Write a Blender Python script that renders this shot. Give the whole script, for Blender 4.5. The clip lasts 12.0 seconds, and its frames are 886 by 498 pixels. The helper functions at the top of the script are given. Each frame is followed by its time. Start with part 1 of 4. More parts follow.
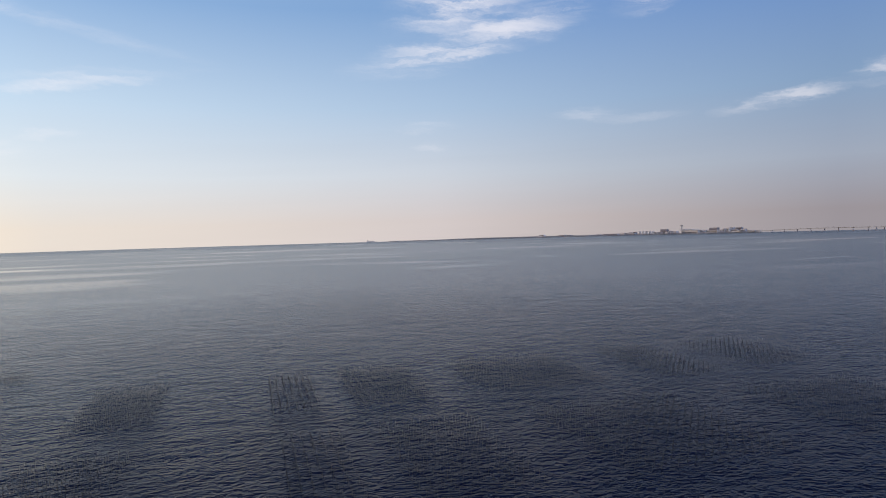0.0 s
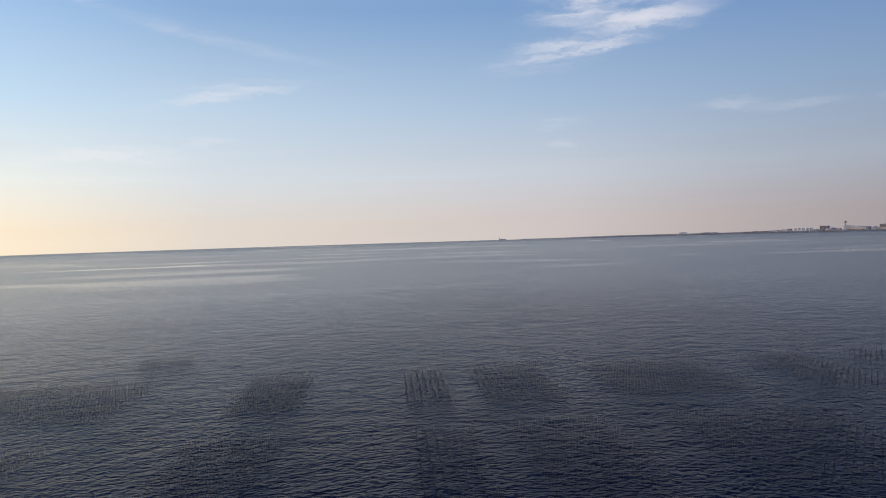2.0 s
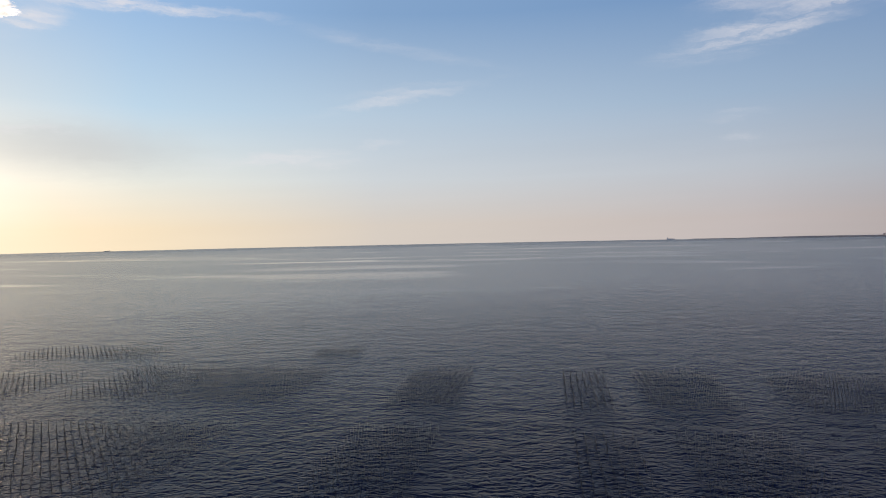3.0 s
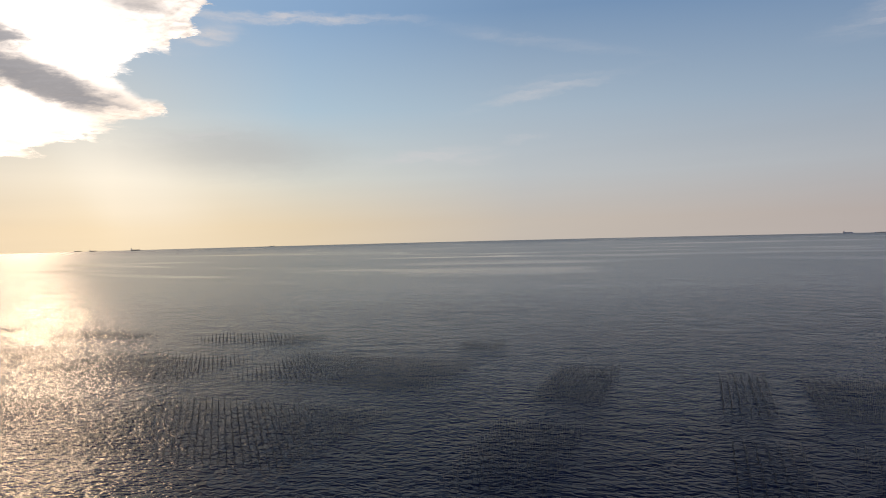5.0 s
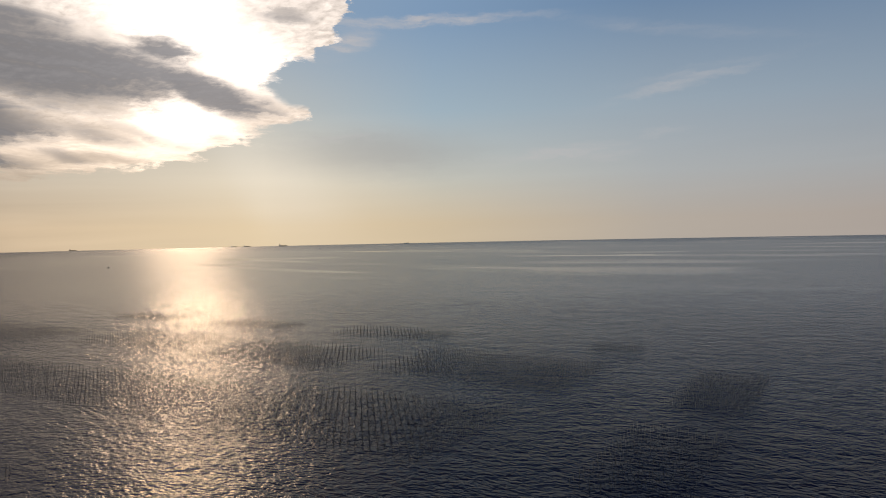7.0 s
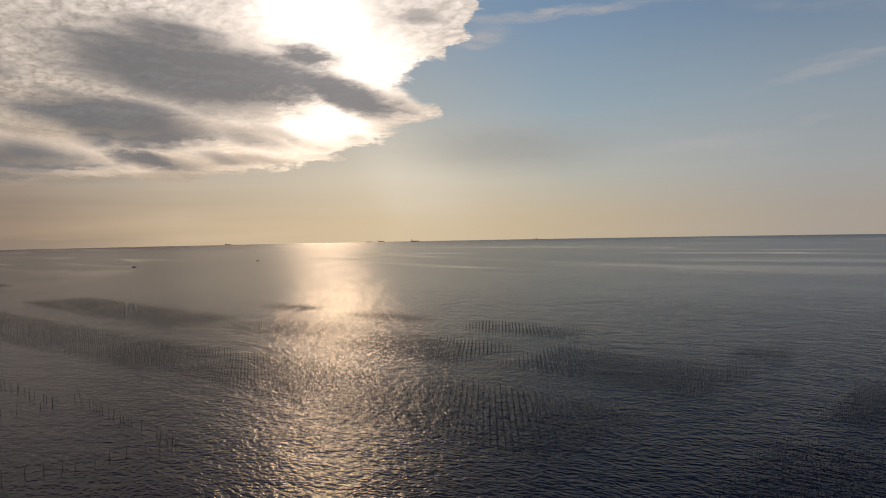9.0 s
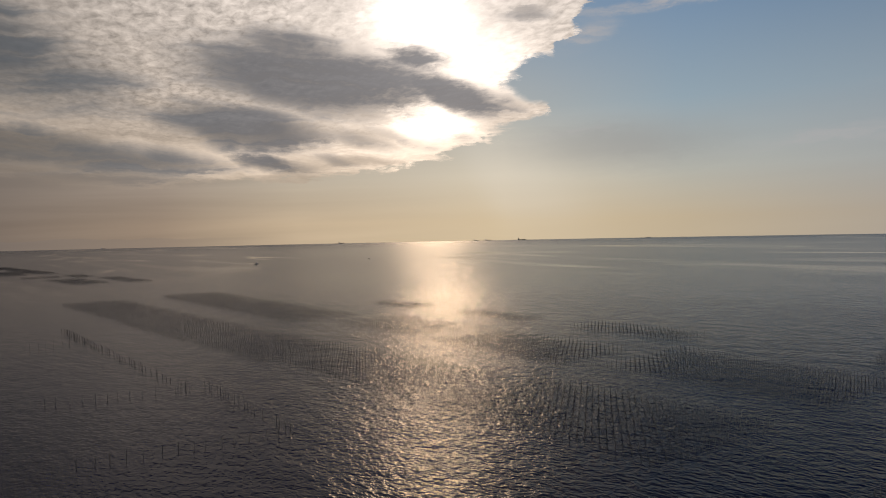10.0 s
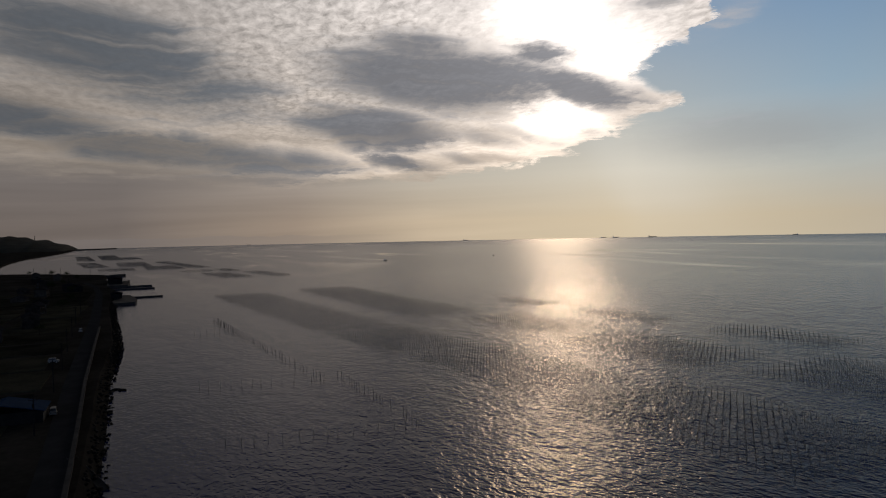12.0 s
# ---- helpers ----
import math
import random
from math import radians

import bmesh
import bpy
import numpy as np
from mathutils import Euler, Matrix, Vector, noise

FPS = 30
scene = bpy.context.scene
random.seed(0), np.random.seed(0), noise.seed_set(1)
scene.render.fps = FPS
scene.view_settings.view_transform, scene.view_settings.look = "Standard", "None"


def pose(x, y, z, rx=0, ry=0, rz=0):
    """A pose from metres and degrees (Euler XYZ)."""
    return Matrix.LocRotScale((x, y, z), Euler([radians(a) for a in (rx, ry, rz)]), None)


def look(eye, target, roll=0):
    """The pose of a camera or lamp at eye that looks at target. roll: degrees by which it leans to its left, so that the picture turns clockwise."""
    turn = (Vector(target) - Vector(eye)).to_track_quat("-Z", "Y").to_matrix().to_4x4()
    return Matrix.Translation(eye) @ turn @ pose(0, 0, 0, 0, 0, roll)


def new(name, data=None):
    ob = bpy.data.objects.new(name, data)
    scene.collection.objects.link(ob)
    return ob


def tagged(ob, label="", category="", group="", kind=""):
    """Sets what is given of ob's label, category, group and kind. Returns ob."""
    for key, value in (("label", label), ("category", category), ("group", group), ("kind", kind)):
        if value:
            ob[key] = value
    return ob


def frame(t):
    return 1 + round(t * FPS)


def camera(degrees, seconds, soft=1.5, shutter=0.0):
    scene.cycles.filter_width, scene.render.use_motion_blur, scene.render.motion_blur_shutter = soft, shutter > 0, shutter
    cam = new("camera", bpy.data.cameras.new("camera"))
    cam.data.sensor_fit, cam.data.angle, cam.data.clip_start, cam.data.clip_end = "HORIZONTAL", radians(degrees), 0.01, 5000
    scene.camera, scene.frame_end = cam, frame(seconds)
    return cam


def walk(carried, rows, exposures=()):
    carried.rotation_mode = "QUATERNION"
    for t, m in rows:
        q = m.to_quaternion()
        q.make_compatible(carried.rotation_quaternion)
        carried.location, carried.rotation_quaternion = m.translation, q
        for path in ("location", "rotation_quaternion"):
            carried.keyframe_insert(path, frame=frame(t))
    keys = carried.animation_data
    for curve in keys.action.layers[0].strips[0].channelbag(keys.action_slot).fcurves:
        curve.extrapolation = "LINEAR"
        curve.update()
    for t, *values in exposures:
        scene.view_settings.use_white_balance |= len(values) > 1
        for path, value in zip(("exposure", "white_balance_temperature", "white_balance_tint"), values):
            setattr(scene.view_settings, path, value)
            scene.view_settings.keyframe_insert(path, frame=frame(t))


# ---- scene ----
cam = camera(68.9, 12.0, soft=1.1)
EYE = 45.0
TURN = -16.5
# seconds, yaw, pitch, roll of a drone that hovers and turns
ROWS = [
    (0.0, 0.00, -1.32, -1.56),
    (0.5, 3.58, -1.33, -1.45),
    (1.0, 4.79, -1.31, -1.51),
    (1.5, 4.96, -1.30, -1.59),
    (2.0, 11.66, -1.18, -1.68),
    (2.5, 19.03, -1.03, -1.46),
    (2.7, 22.57, -1.00, -1.31),
    (4.3, 32.70, -1.24, -1.65),
    (4.5, 37.02, -1.13, -1.47),
    (5.0, 38.47, -1.15, -1.42),
    (5.5, 42.78, -1.13, -1.41),
    (6.0, 44.76, -1.19, -1.32),
    (6.5, 45.98, -1.18, -1.39),
    (6.7, 47.98, -1.14, -1.31),
    (8.3, 57.26, -1.34, -1.33),
    (8.5, 60.73, -1.16, -0.99),
    (9.0, 61.45, -1.26, -1.05),
    (9.5, 69.09, -1.18, -1.23),
    (10.0, 70.91, -1.21, -1.15),
    (10.5, 74.56, -1.21, -1.18),
    (11.0, 76.10, -1.23, -1.04),
    (11.5, 80.77, -1.23, -1.17),
    (12.0, 81.92, -1.25, -1.16),
]
# the camera stops down and warms as it turns to the sun
EXPOSURES = [(0.0, 0.61, 6780, 12), (1.5, 0.56, 6780, 12), (2.7, 0.38, 6820, 12), (4.3, 0.12, 6900, 12), (5.5, -0.05, 7040, 12), (6.7, -0.25, 7100, 12),
             (8.3, -0.42, 7160, 12), (9.5, -0.55, 7180, 12), (12.0, -0.48, 6640, 10)]
walk(cam, [(t, pose(0, 0, EYE, 90 + pitch, 0, yaw + TURN) @ pose(0, 0, 0, 0, 0, roll)) for t, yaw, pitch, roll in ROWS], EXPOSURES)

# ---- sky and sun ----
SUN_AZ, SUN_EL = 55.0, 16.0      # degrees to the left of +y, degrees up


class Nodes:
    """Small helper that strings shader nodes together."""

    def __init__(self, tree):
        self.tree = tree

    def add(self, kind):
        return self.tree.nodes.new(kind)

    def put(self, socket, value):
        if isinstance(value, bpy.types.NodeSocket):
            self.tree.links.new(value, socket)
        elif value is not None:
            socket.default_value = value

    def m(self, op, a, b=None, c=None, clamp=False):
        node = self.add("ShaderNodeMath")
        node.operation, node.use_clamp = op, clamp
        for socket, value in zip(node.inputs, (a, b, c)):
            self.put(socket, value)
        return node.outputs[0]

    def step(self, value, lo, hi, a=0.0, b=1.0, kind="SMOOTHSTEP"):
        node = self.add("ShaderNodeMapRange")
        node.interpolation_type = kind
        for socket, v in zip(node.inputs, (value, lo, hi, a, b)):
            self.put(socket, v)
        return node.outputs[0]

    def mix(self, f, a, b, blend="MIX"):
        node = self.add("ShaderNodeMix")
        node.data_type, node.blend_type = "RGBA", blend
        self.put(node.inputs[0], f)
        self.put(node.inputs[6], a)
        self.put(node.inputs[7], b)
        return node.outputs[2]

    def noise(self, vector, scale, detail=3.0, rough=0.5, distortion=0.0):
        node = self.add("ShaderNodeTexNoise")
        self.put(node.inputs["Vector"], vector)
        node.inputs["Scale"].default_value = scale
        node.inputs["Detail"].default_value = detail
        node.inputs["Roughness"].default_value = rough
        node.inputs["Distortion"].default_value = distortion
        return node.outputs[0]

    def xyz(self, x, y, z):
        node = self.add("ShaderNodeCombineXYZ")
        for socket, v in zip(node.inputs, (x, y, z)):
            self.put(socket, v)
        return node.outputs[0]

    def mapped(self, vector, rz=0.0, scale=(1, 1, 1)):
        node = self.add("ShaderNodeMapping")
        self.put(node.inputs[0], vector)
        node.inputs["Rotation"].default_value = (0, 0, radians(rz))
        node.inputs["Scale"].default_value = scale
        return node.outputs[0]

    def ramp(self, value, stops):
        node = self.add("ShaderNodeValToRGB")
        self.put(node.inputs[0], value)
        band = node.color_ramp.elements
        while len(band) < len(stops):
            band.new(0.5)
        for e, (at, v) in zip(band, stops):
            e.position = at
            e.color = (v, v, v, 1) if isinstance(v, (int, float)) else (*v, 1)
        return node.outputs[0]


def rgb(r, g, b):
    return (r, g, b, 1.0)


def build_sky():
    world = bpy.data.worlds.new("sky")
    scene.world = world
    world.use_nodes = True
    tree = world.node_tree
    tree.nodes.clear()
    n = Nodes(tree)
    way = n.add("ShaderNodeTexCoord").outputs["Generated"]
    sep = n.add("ShaderNodeSeparateXYZ")
    n.put(sep.inputs[0], way)
    x, y, z = sep.outputs
    deg = 57.29578
    az = n.m("MULTIPLY", n.m("ARCTAN2", n.m("MULTIPLY", x, -1.0), y), deg)
    el = n.m("MULTIPLY", n.m("ARCSINE", z), deg)

    # clear sky
    nishita = n.add("ShaderNodeTexSky")
    nishita.sky_type, nishita.sun_disc = "NISHITA", False
    nishita.sun_elevation, nishita.sun_rotation = radians(SUN_EL), radians(-SUN_AZ)
    nishita.air_density, nishita.dust_density, nishita.ozone_density = 1.0, 0.2, 2.0
    blue = n.mix(1.0, nishita.outputs[0], rgb(SKY_GAIN, SKY_GAIN, SKY_GAIN), "MULTIPLY")
    # angle from the sun
    s = Vector((-math.sin(radians(SUN_AZ)) * math.cos(radians(SUN_EL)), math.cos(radians(SUN_AZ)) * math.cos(radians(SUN_EL)), math.sin(radians(SUN_EL))))
    dot = n.add("ShaderNodeVectorMath")
    dot.operation = "DOT_PRODUCT"
    n.put(dot.inputs[0], way)
    dot.inputs[1].default_value = s
    away = n.m("MULTIPLY", n.m("ARCCOSINE", n.m("MINIMUM", dot.outputs["Value"], 1.0)), deg)
    off = n.m("SUBTRACT", az, SUN_AZ)
    side = n.m("MAXIMUM", n.m("MULTIPLY", off, 2.3), n.m("MULTIPLY", off, -1.0))     # bearing from the sun, stretched on the bank's side
    up = n.m("MAXIMUM", el, 0.0)
    # hazy layers: warm and bright under the sun, smoky under the bank, cool away from it; clear blue above
    turn = n.m("DIVIDE", n.m("ADD", az, 60.0), 170.0)
    sky, last = None, 0.0
    for height, layer in LAYERS:
        band = n.ramp(turn, [((a + 60.0) / 170.0, c) for a, c in zip(BEARINGS, layer)])
        sky = band if sky is None else n.mix(n.step(el, last, height, kind="LINEAR"), sky, band)
        last = height
    sky = n.mix(n.step(el, 20.0, 31.0), sky, blue)
    back = n.m("ADD", 1.0, n.m("MULTIPLY", n.step(side, 112.0, 150.0), n.step(el, 60.0, 25.0, 0.0, 1.3)))
    sky = n.mix(1.0, sky, n.xyz(back, back, back), "MULTIPLY")      # unseen sky opposite the sun, raised to brighten the airport's faces
    ray = n.m("ADD", n.m("SUBTRACT", az, 48.5), n.m("MULTIPLY", n.m("SUBTRACT", el, 5.0), -0.5))      # slanting light shaft beside the bank
    ray = n.m("MULTIPLY", n.step(ray, 4.5, 1.0), n.step(ray, -8.0, -1.0))
    sky = n.mix(n.m("MULTIPLY", ray, n.m("MULTIPLY", n.step(el, 11.0, 6.0), n.step(el, 0.0, 3.0, 0.06, 0.22))), sky, rgb(1.0, 0.98, 0.92))

    bands = n.noise(n.xyz(n.m("MULTIPLY", az, 0.04), n.m("ADD", n.m("MULTIPLY", el, 0.75), n.m("MULTIPLY", az, 0.02)), 0.0), 1.0, 3.0, 0.5, 0.3)
    bands = n.m("ADD", 1.0, n.m("MULTIPLY", n.m("SUBTRACT", bands, 0.5), n.m("MULTIPLY", n.step(az, 50.0, 80.0, 0.05, 0.5), n.step(el, 14.0, 7.0))))
    sky = n.mix(1.0, sky, n.xyz(bands, bands, bands), "MULTIPLY")      # layered haze

    # far mountains, pale in the haze
    ridge = n.m("ADD", -0.25, n.m("MULTIPLY", n.noise(n.xyz(az, 0.0, 0.0), 0.22, 4.0, 0.55), 0.9))
    ridge = n.m("MULTIPLY", n.step(n.m("SUBTRACT", el, ridge), 0.06, -0.06), n.m("MULTIPLY", n.step(az, 66.0, 82.0), n.step(az, 125.0, 105.0)))
    sky = n.mix(n.m("MULTIPLY", ridge, 0.28), sky, rgb(0.26, 0.24, 0.24))

    # cloud coordinates, ragged by noise
    flat = n.xyz(n.m("DIVIDE", x, n.m("ADD", n.m("ABSOLUTE", z), 0.10)), n.m("DIVIDE", y, n.m("ADD", n.m("ABSOLUTE", z), 0.10)), 0.0)
    rag1 = n.m("SUBTRACT", n.noise(way, 9.0, 4.0, 0.55), 0.5)
    rag2 = n.m("SUBTRACT", n.noise(n.mapped(way, 0, (1, 1, 3.5)), 26.0, 5.0, 0.65), 0.5)
    azw = n.m("ADD", az, n.m("ADD", n.m("MULTIPLY", rag1, 7.0), n.m("MULTIPLY", rag2, 5.0)))
    elw = n.m("ADD", el, n.m("ADD", n.m("MULTIPLY", rag1, -2.0), n.m("MULTIPLY", rag2, 2.6)))
    ripple = n.noise(n.mapped(flat, 25, (1.0, 1.4, 1)), 17.0, 4.0, 0.6, 0.3)
    fibre = n.noise(n.mapped(n.xyz(azw, elw, 0.0), -5, (0.10, 0.85, 1)), 1.0, 5.0, 0.6, 0.4)

    tear = n.m("SUBTRACT", fibre, 0.5)
    azb = n.m("ADD", az, n.m("ADD", n.m("MULTIPLY", rag1, 3.6), n.m("ADD", n.m("MULTIPLY", rag2, 2.6), n.m("MULTIPLY", tear, 3.0))))
    elb = n.m("ADD", el, n.m("ADD", n.m("MULTIPLY", rag1, -1.2), n.m("ADD", n.m("MULTIPLY", rag2, 1.1), n.m("MULTIPLY", tear, 1.2))))
    # long combed strands that run down to the right, and curdled lumps
    comb = n.noise(n.mapped(n.xyz(n.m("ADD", az, n.m("MULTIPLY", rag1, 6.0)), n.m("ADD", el, n.m("MULTIPLY", rag1, 2.5)), 0.0), -9, (0.055, 0.62, 1)), 1.0, 6.0, 0.6, 0.5)

    def oval(a0, e0, ra, re, tilt=0.0, soft=0.35, a=azb, e=elb):
        c, w = math.cos(radians(tilt)), math.sin(radians(tilt))
        da, de = n.m("SUBTRACT", a0, a), n.m("SUBTRACT", e, e0)      # da grows to the right
        p = n.m("DIVIDE", n.m("ADD", n.m("MULTIPLY", da, c), n.m("MULTIPLY", de, w)), ra)
        q = n.m("DIVIDE", n.m("SUBTRACT", n.m("MULTIPLY", de, c), n.m("MULTIPLY", da, w)), re)
        d = n.m("SQRT", n.m("ADD", n.m("MULTIPLY", p, p), n.m("MULTIPLY", q, q)))
        return n.step(d, 1.0 + soft, 1.0 - soft)

    def most(masks):
        out = masks[0]
        for k in masks[1:]:
            out = n.m("MAXIMUM", out, k)
        return out

    # grey oval painted for shadow beams under the bank, and cirrus wisps in the clear part
    beam_shade = oval(39.0, 7.4, 6.5, 1.7, 0, 0.9)
    sky = n.mix(n.m("MULTIPLY", beam_shade, 0.45), sky, rgb(0.40, 0.41, 0.43))
    azs = n.m("ADD", az, n.m("ADD", n.m("MULTIPLY", rag1, 3.0), n.m("MULTIPLY", rag2, 2.2)))
    els = n.m("ADD", el, n.m("ADD", n.m("MULTIPLY", rag1, 0.8), n.m("MULTIPLY", rag2, 1.3)))
    streak = n.noise(n.mapped(n.xyz(azs, els, 0.0), 14, (0.10, 0.8, 1)), 1.0, 6.0, 0.65, 0.5)

    def wisp(a0, e0, ra, re, tilt, much):
        return n.m("MULTIPLY", oval(a0, e0, ra, re, tilt, 0.95, azs, els), much)

    wisps = most([
        wisp(-19.8, 16.4, 7.0, 1.1, 12, 0.8), wisp(-18.5, 19.3, 4.4, 1.8, 8, 0.7), wisp(-14.0, 15.0, 2.2, 0.6, 12, 0.7),
        wisp(-44.8, 9.8, 3.4, 0.4, 7, 0.5), wisp(-51.8, 11.0, 1.8, 0.7, 8, 0.6), wisp(-29.3, 9.9, 1.8, 0.4, 0, 0.22),
        wisp(-33.0, 9.4, 3.0, 0.3, 0, 0.14), wisp(-15.3, 9.3, 1.6, 0.35, 4, 0.45), wisp(-15.8, 7.6, 1.0, 0.25, 0, 0.3), wisp(-35.5, 18.8, 2.6, 0.7, 10, 0.85),
        wisp(13.2, 12.1, 5.0, 0.4, 11, 0.4), wisp(11.0, 13.0, 6.0, 0.3, 6, 0.2), wisp(34.5, 18.3, 7.4, 0.36, 1, 1.0), wisp(24.0, 7.0, 4.6, 0.42, 5, 0.6), wisp(14.8, 8.2, 1.5, 0.26, 8, 0.25),
        wisp(14.0, 16.5, 7.0, 0.4, -10, 0.2), wisp(41.6, 16.5, 2.0, 0.9, 25, 0.8), wisp(43.0, 8.6, 2.8, 0.25, 6, 0.4), wisp(19.0, 6.5, 4.0, 0.4, 6, 0.3),
    ])
    wisps = n.m("MULTIPLY", wisps, n.step(streak, 0.36, 0.68, 0.08, 1.0))
    sky = n.mix(wisps, sky, rgb(*WISP))

    # the altocumulus bank in front of the sun
    edge = n.ramp(n.m("DIVIDE", n.m("SUBTRACT", azb, 30.0), 100.0), [
        (0.0, 0.95), (0.085, 0.60), (0.113, 0.485), (0.135, 0.40), (0.143, 0.38), (0.149, 0.262), (0.160, 0.254), (0.21, 0.212), (0.25, 0.168), (0.32, 0.137),
        (0.40, 0.12), (0.50, 0.108), (0.70, 0.118), (1.0, 0.13)])
    fringe = n.noise(n.xyz(n.m("MULTIPLY", azb, 0.35), n.m("MULTIPLY", el, 2.6), 0.0), 1.0, 4.0, 0.6, 0.6)
    over = n.m("ADD", n.m("SUBTRACT", elb, n.m("MULTIPLY", edge, 40.0)), n.m("MULTIPLY", n.m("SUBTRACT", fringe, 0.5), 1.5))
    leftness = n.step(az, 66.0, 84.0)
    bank = n.m("MULTIPLY", n.step(over, -0.25, n.step(az, 70.0, 88.0, 0.35, 3.0)), n.m("SUBTRACT", 1.0, oval(44.2, 13.2, 4.2, 2.1, 0, 0.14)))
    bank = n.m("MULTIPLY", bank, n.step(el, 75.0, 30.0, 0.12, 1.0))
    bank = n.m("MULTIPLY", bank, n.step(az, 140.0, 118.0))

    def faint(much, *shape):
        return n.m("MULTIPLY", oval(*shape), much)

    # thick parts of the bank: soft cores whose borders the strands and lumps tear open
    core = most([
        oval(65.0, 13.5, 12.0, 3.1, -6, 0.6), oval(53.6, 12.3, 6.5, 1.45, -13, 0.65), faint(0.9, 66.5, 16.0, 5.5, 1.4, -10, 0.8), faint(1.0, 57.0, 15.3, 3.0, 1.3, -8, 0.8),
        oval(71.3, 9.3, 7.6, 2.0, -8, 0.6), oval(86.0, 7.0, 13.5, 1.5, -5, 0.6), oval(68.6, 6.2, 3.6, 0.8, -10, 0.8), faint(0.8, 63.4, 6.6, 2.6, 0.5, -8, 0.9),
        oval(93.0, 14.6, 13.5, 3.4, -12, 0.7), oval(101.0, 9.6, 10.0, 1.7, -8, 0.7), faint(0.9, 80.0, 5.0, 8.5, 0.42, -2, 0.8), faint(0.85, 66.5, 4.9, 4.5, 0.35, -3, 0.8),
        faint(0.6, 82.5, 11.4, 9.0, 0.9, -12, 0.9), faint(0.6, 58.5, 8.5, 3.4, 0.6, -10, 0.95), faint(0.7, 46.8, 18.6, 2.6, 0.8, 0, 0.9), faint(0.7, 62.3, 8.3, 4.4, 0.75, -12, 0.95),
        faint(0.6, 52.3, 8.6, 1.8, 0.5, 0, 0.95), oval(114.0, 14.0, 11.0, 4.0, -5, 0.7), n.step(el, 21.0, 28.0, 0.0, 0.9)])
    torn = n.m("ADD", n.m("MULTIPLY", n.m("SUBTRACT", comb, 0.5), n.m("MAXIMUM", n.step(leftness, 0.0, 1.0, 1.25, 2.1, "LINEAR"), n.step(el, 10.5, 8.0, 0.0, 2.0))),
               n.m("MULTIPLY", n.m("SUBTRACT", ripple, 0.5), n.m("MULTIPLY", n.step(el, 7.0, 13.0, 0.1, 0.6), n.step(leftness, 0.0, 1.0, 1.0, 0.25, "LINEAR"))))
    dark = n.step(n.m("ADD", core, torn), n.step(leftness, 0.0, 1.0, 0.20, 0.14), n.step(leftness, 0.0, 1.0, 1.0, 1.15))
    dark = n.m("MULTIPLY", dark, n.step(over, 0.0, n.step(az, 66.0, 84.0, 1.5, 0.6), 0.12, 1.0))      # the lower hem is thin and lit through
    gloom = n.m("MULTIPLY", n.step(az, 70.0, 98.0, 1.0, 0.66), n.step(el, 20.0, 40.0, 1.0, 0.5))      # dimmed above the view, so the near water reflects less
    lit = n.m("ADD", n.m("MULTIPLY", n.m("EXPONENT", n.m("MULTIPLY", away, -1.0 / 13.0)), CLOUD_NEAR), CLOUD_FAR)
    puffs = n.m("ADD", 1.0, n.m("MULTIPLY", n.m("SUBTRACT", ripple, 0.5), n.m("MULTIPLY", n.step(el, 6.5, 12.5, 0.25, 2.0), n.m("MULTIPLY", n.step(az, 95.0, 76.0, 0.4, 1.0), n.step(away, 3.0, 16.0, 0.35, 1.0)))))
    strands = n.m("ADD", 1.0, n.m("MULTIPLY", n.m("SUBTRACT", comb, 0.5), n.step(el, 16.0, 8.0, 0.3, 1.8)))
    lit = n.m("MULTIPLY", n.m("MULTIPLY", n.m("MULTIPLY", lit, gloom), strands), puffs)
    hot = n.m("ADD", n.m("MULTIPLY", oval(56.2, 18.6, 3.4, 2.4, 0, 0.9), 1.5), n.m("MULTIPLY", oval(55.0, 9.9, 3.6, 1.5, 4, 0.9), 1.9))
    hot = n.m("ADD", hot, n.m("MULTIPLY", oval(50.5, 14.6, 4.0, 2.4, -10, 0.9), 0.8))
    hot = n.m("ADD", hot, n.m("MULTIPLY", oval(62.0, 7.0, 8.5, 1.3, -8, 0.95), n.step(comb, 0.38, 0.62, 0.05, 0.85)))
    hot = n.m("ADD", hot, n.m("MULTIPLY", oval(76.0, 6.0, 13.0, 1.5, -4, 0.95), n.step(comb, 0.42, 0.60, 0.0, 0.38)))
    lit = n.m("ADD", lit, n.m("MULTIPLY", hot, n.m("ADD", 0.6, n.m("MULTIPLY", puffs, 0.4))))
    shade = n.m("ADD", 0.195, n.m("MULTIPLY", n.m("EXPONENT", n.m("MULTIPLY", away, -1.0 / 12.0)), 0.13))
    shade = n.m("MULTIPLY", n.m("MULTIPLY", shade, gloom), n.m("ADD", n.m("MULTIPLY", comb, 1.1), n.m("ADD", 0.38, n.m("MULTIPLY", ripple, 0.18))))
    lit_c = n.mix(1.0, n.xyz(lit, lit, lit), n.mix(n.m("EXPONENT", n.m("MULTIPLY", up, -1.0 / 12.0)), rgb(1.0, 0.97, 0.98), rgb(1.0, 0.77, 0.54)), "MULTIPLY")
    dark_c = n.mix(1.0, n.xyz(shade, shade, shade), n.mix(n.step(az, 66.0, 90.0), rgb(0.92, 0.96, 1.09), rgb(0.83, 0.96, 1.14)), "MULTIPLY")
    cloud = n.mix(n.m("MULTIPLY", dark, 0.94), lit_c, dark_c)
    sky = n.mix(n.m("MULTIPLY", bank, n.step(el, 3.0, 7.0, 0.6, 1.0)), sky, cloud)

    out = n.add("ShaderNodeBackground")
    n.put(out.inputs[0], sky)
    out.inputs[1].default_value = 1.0
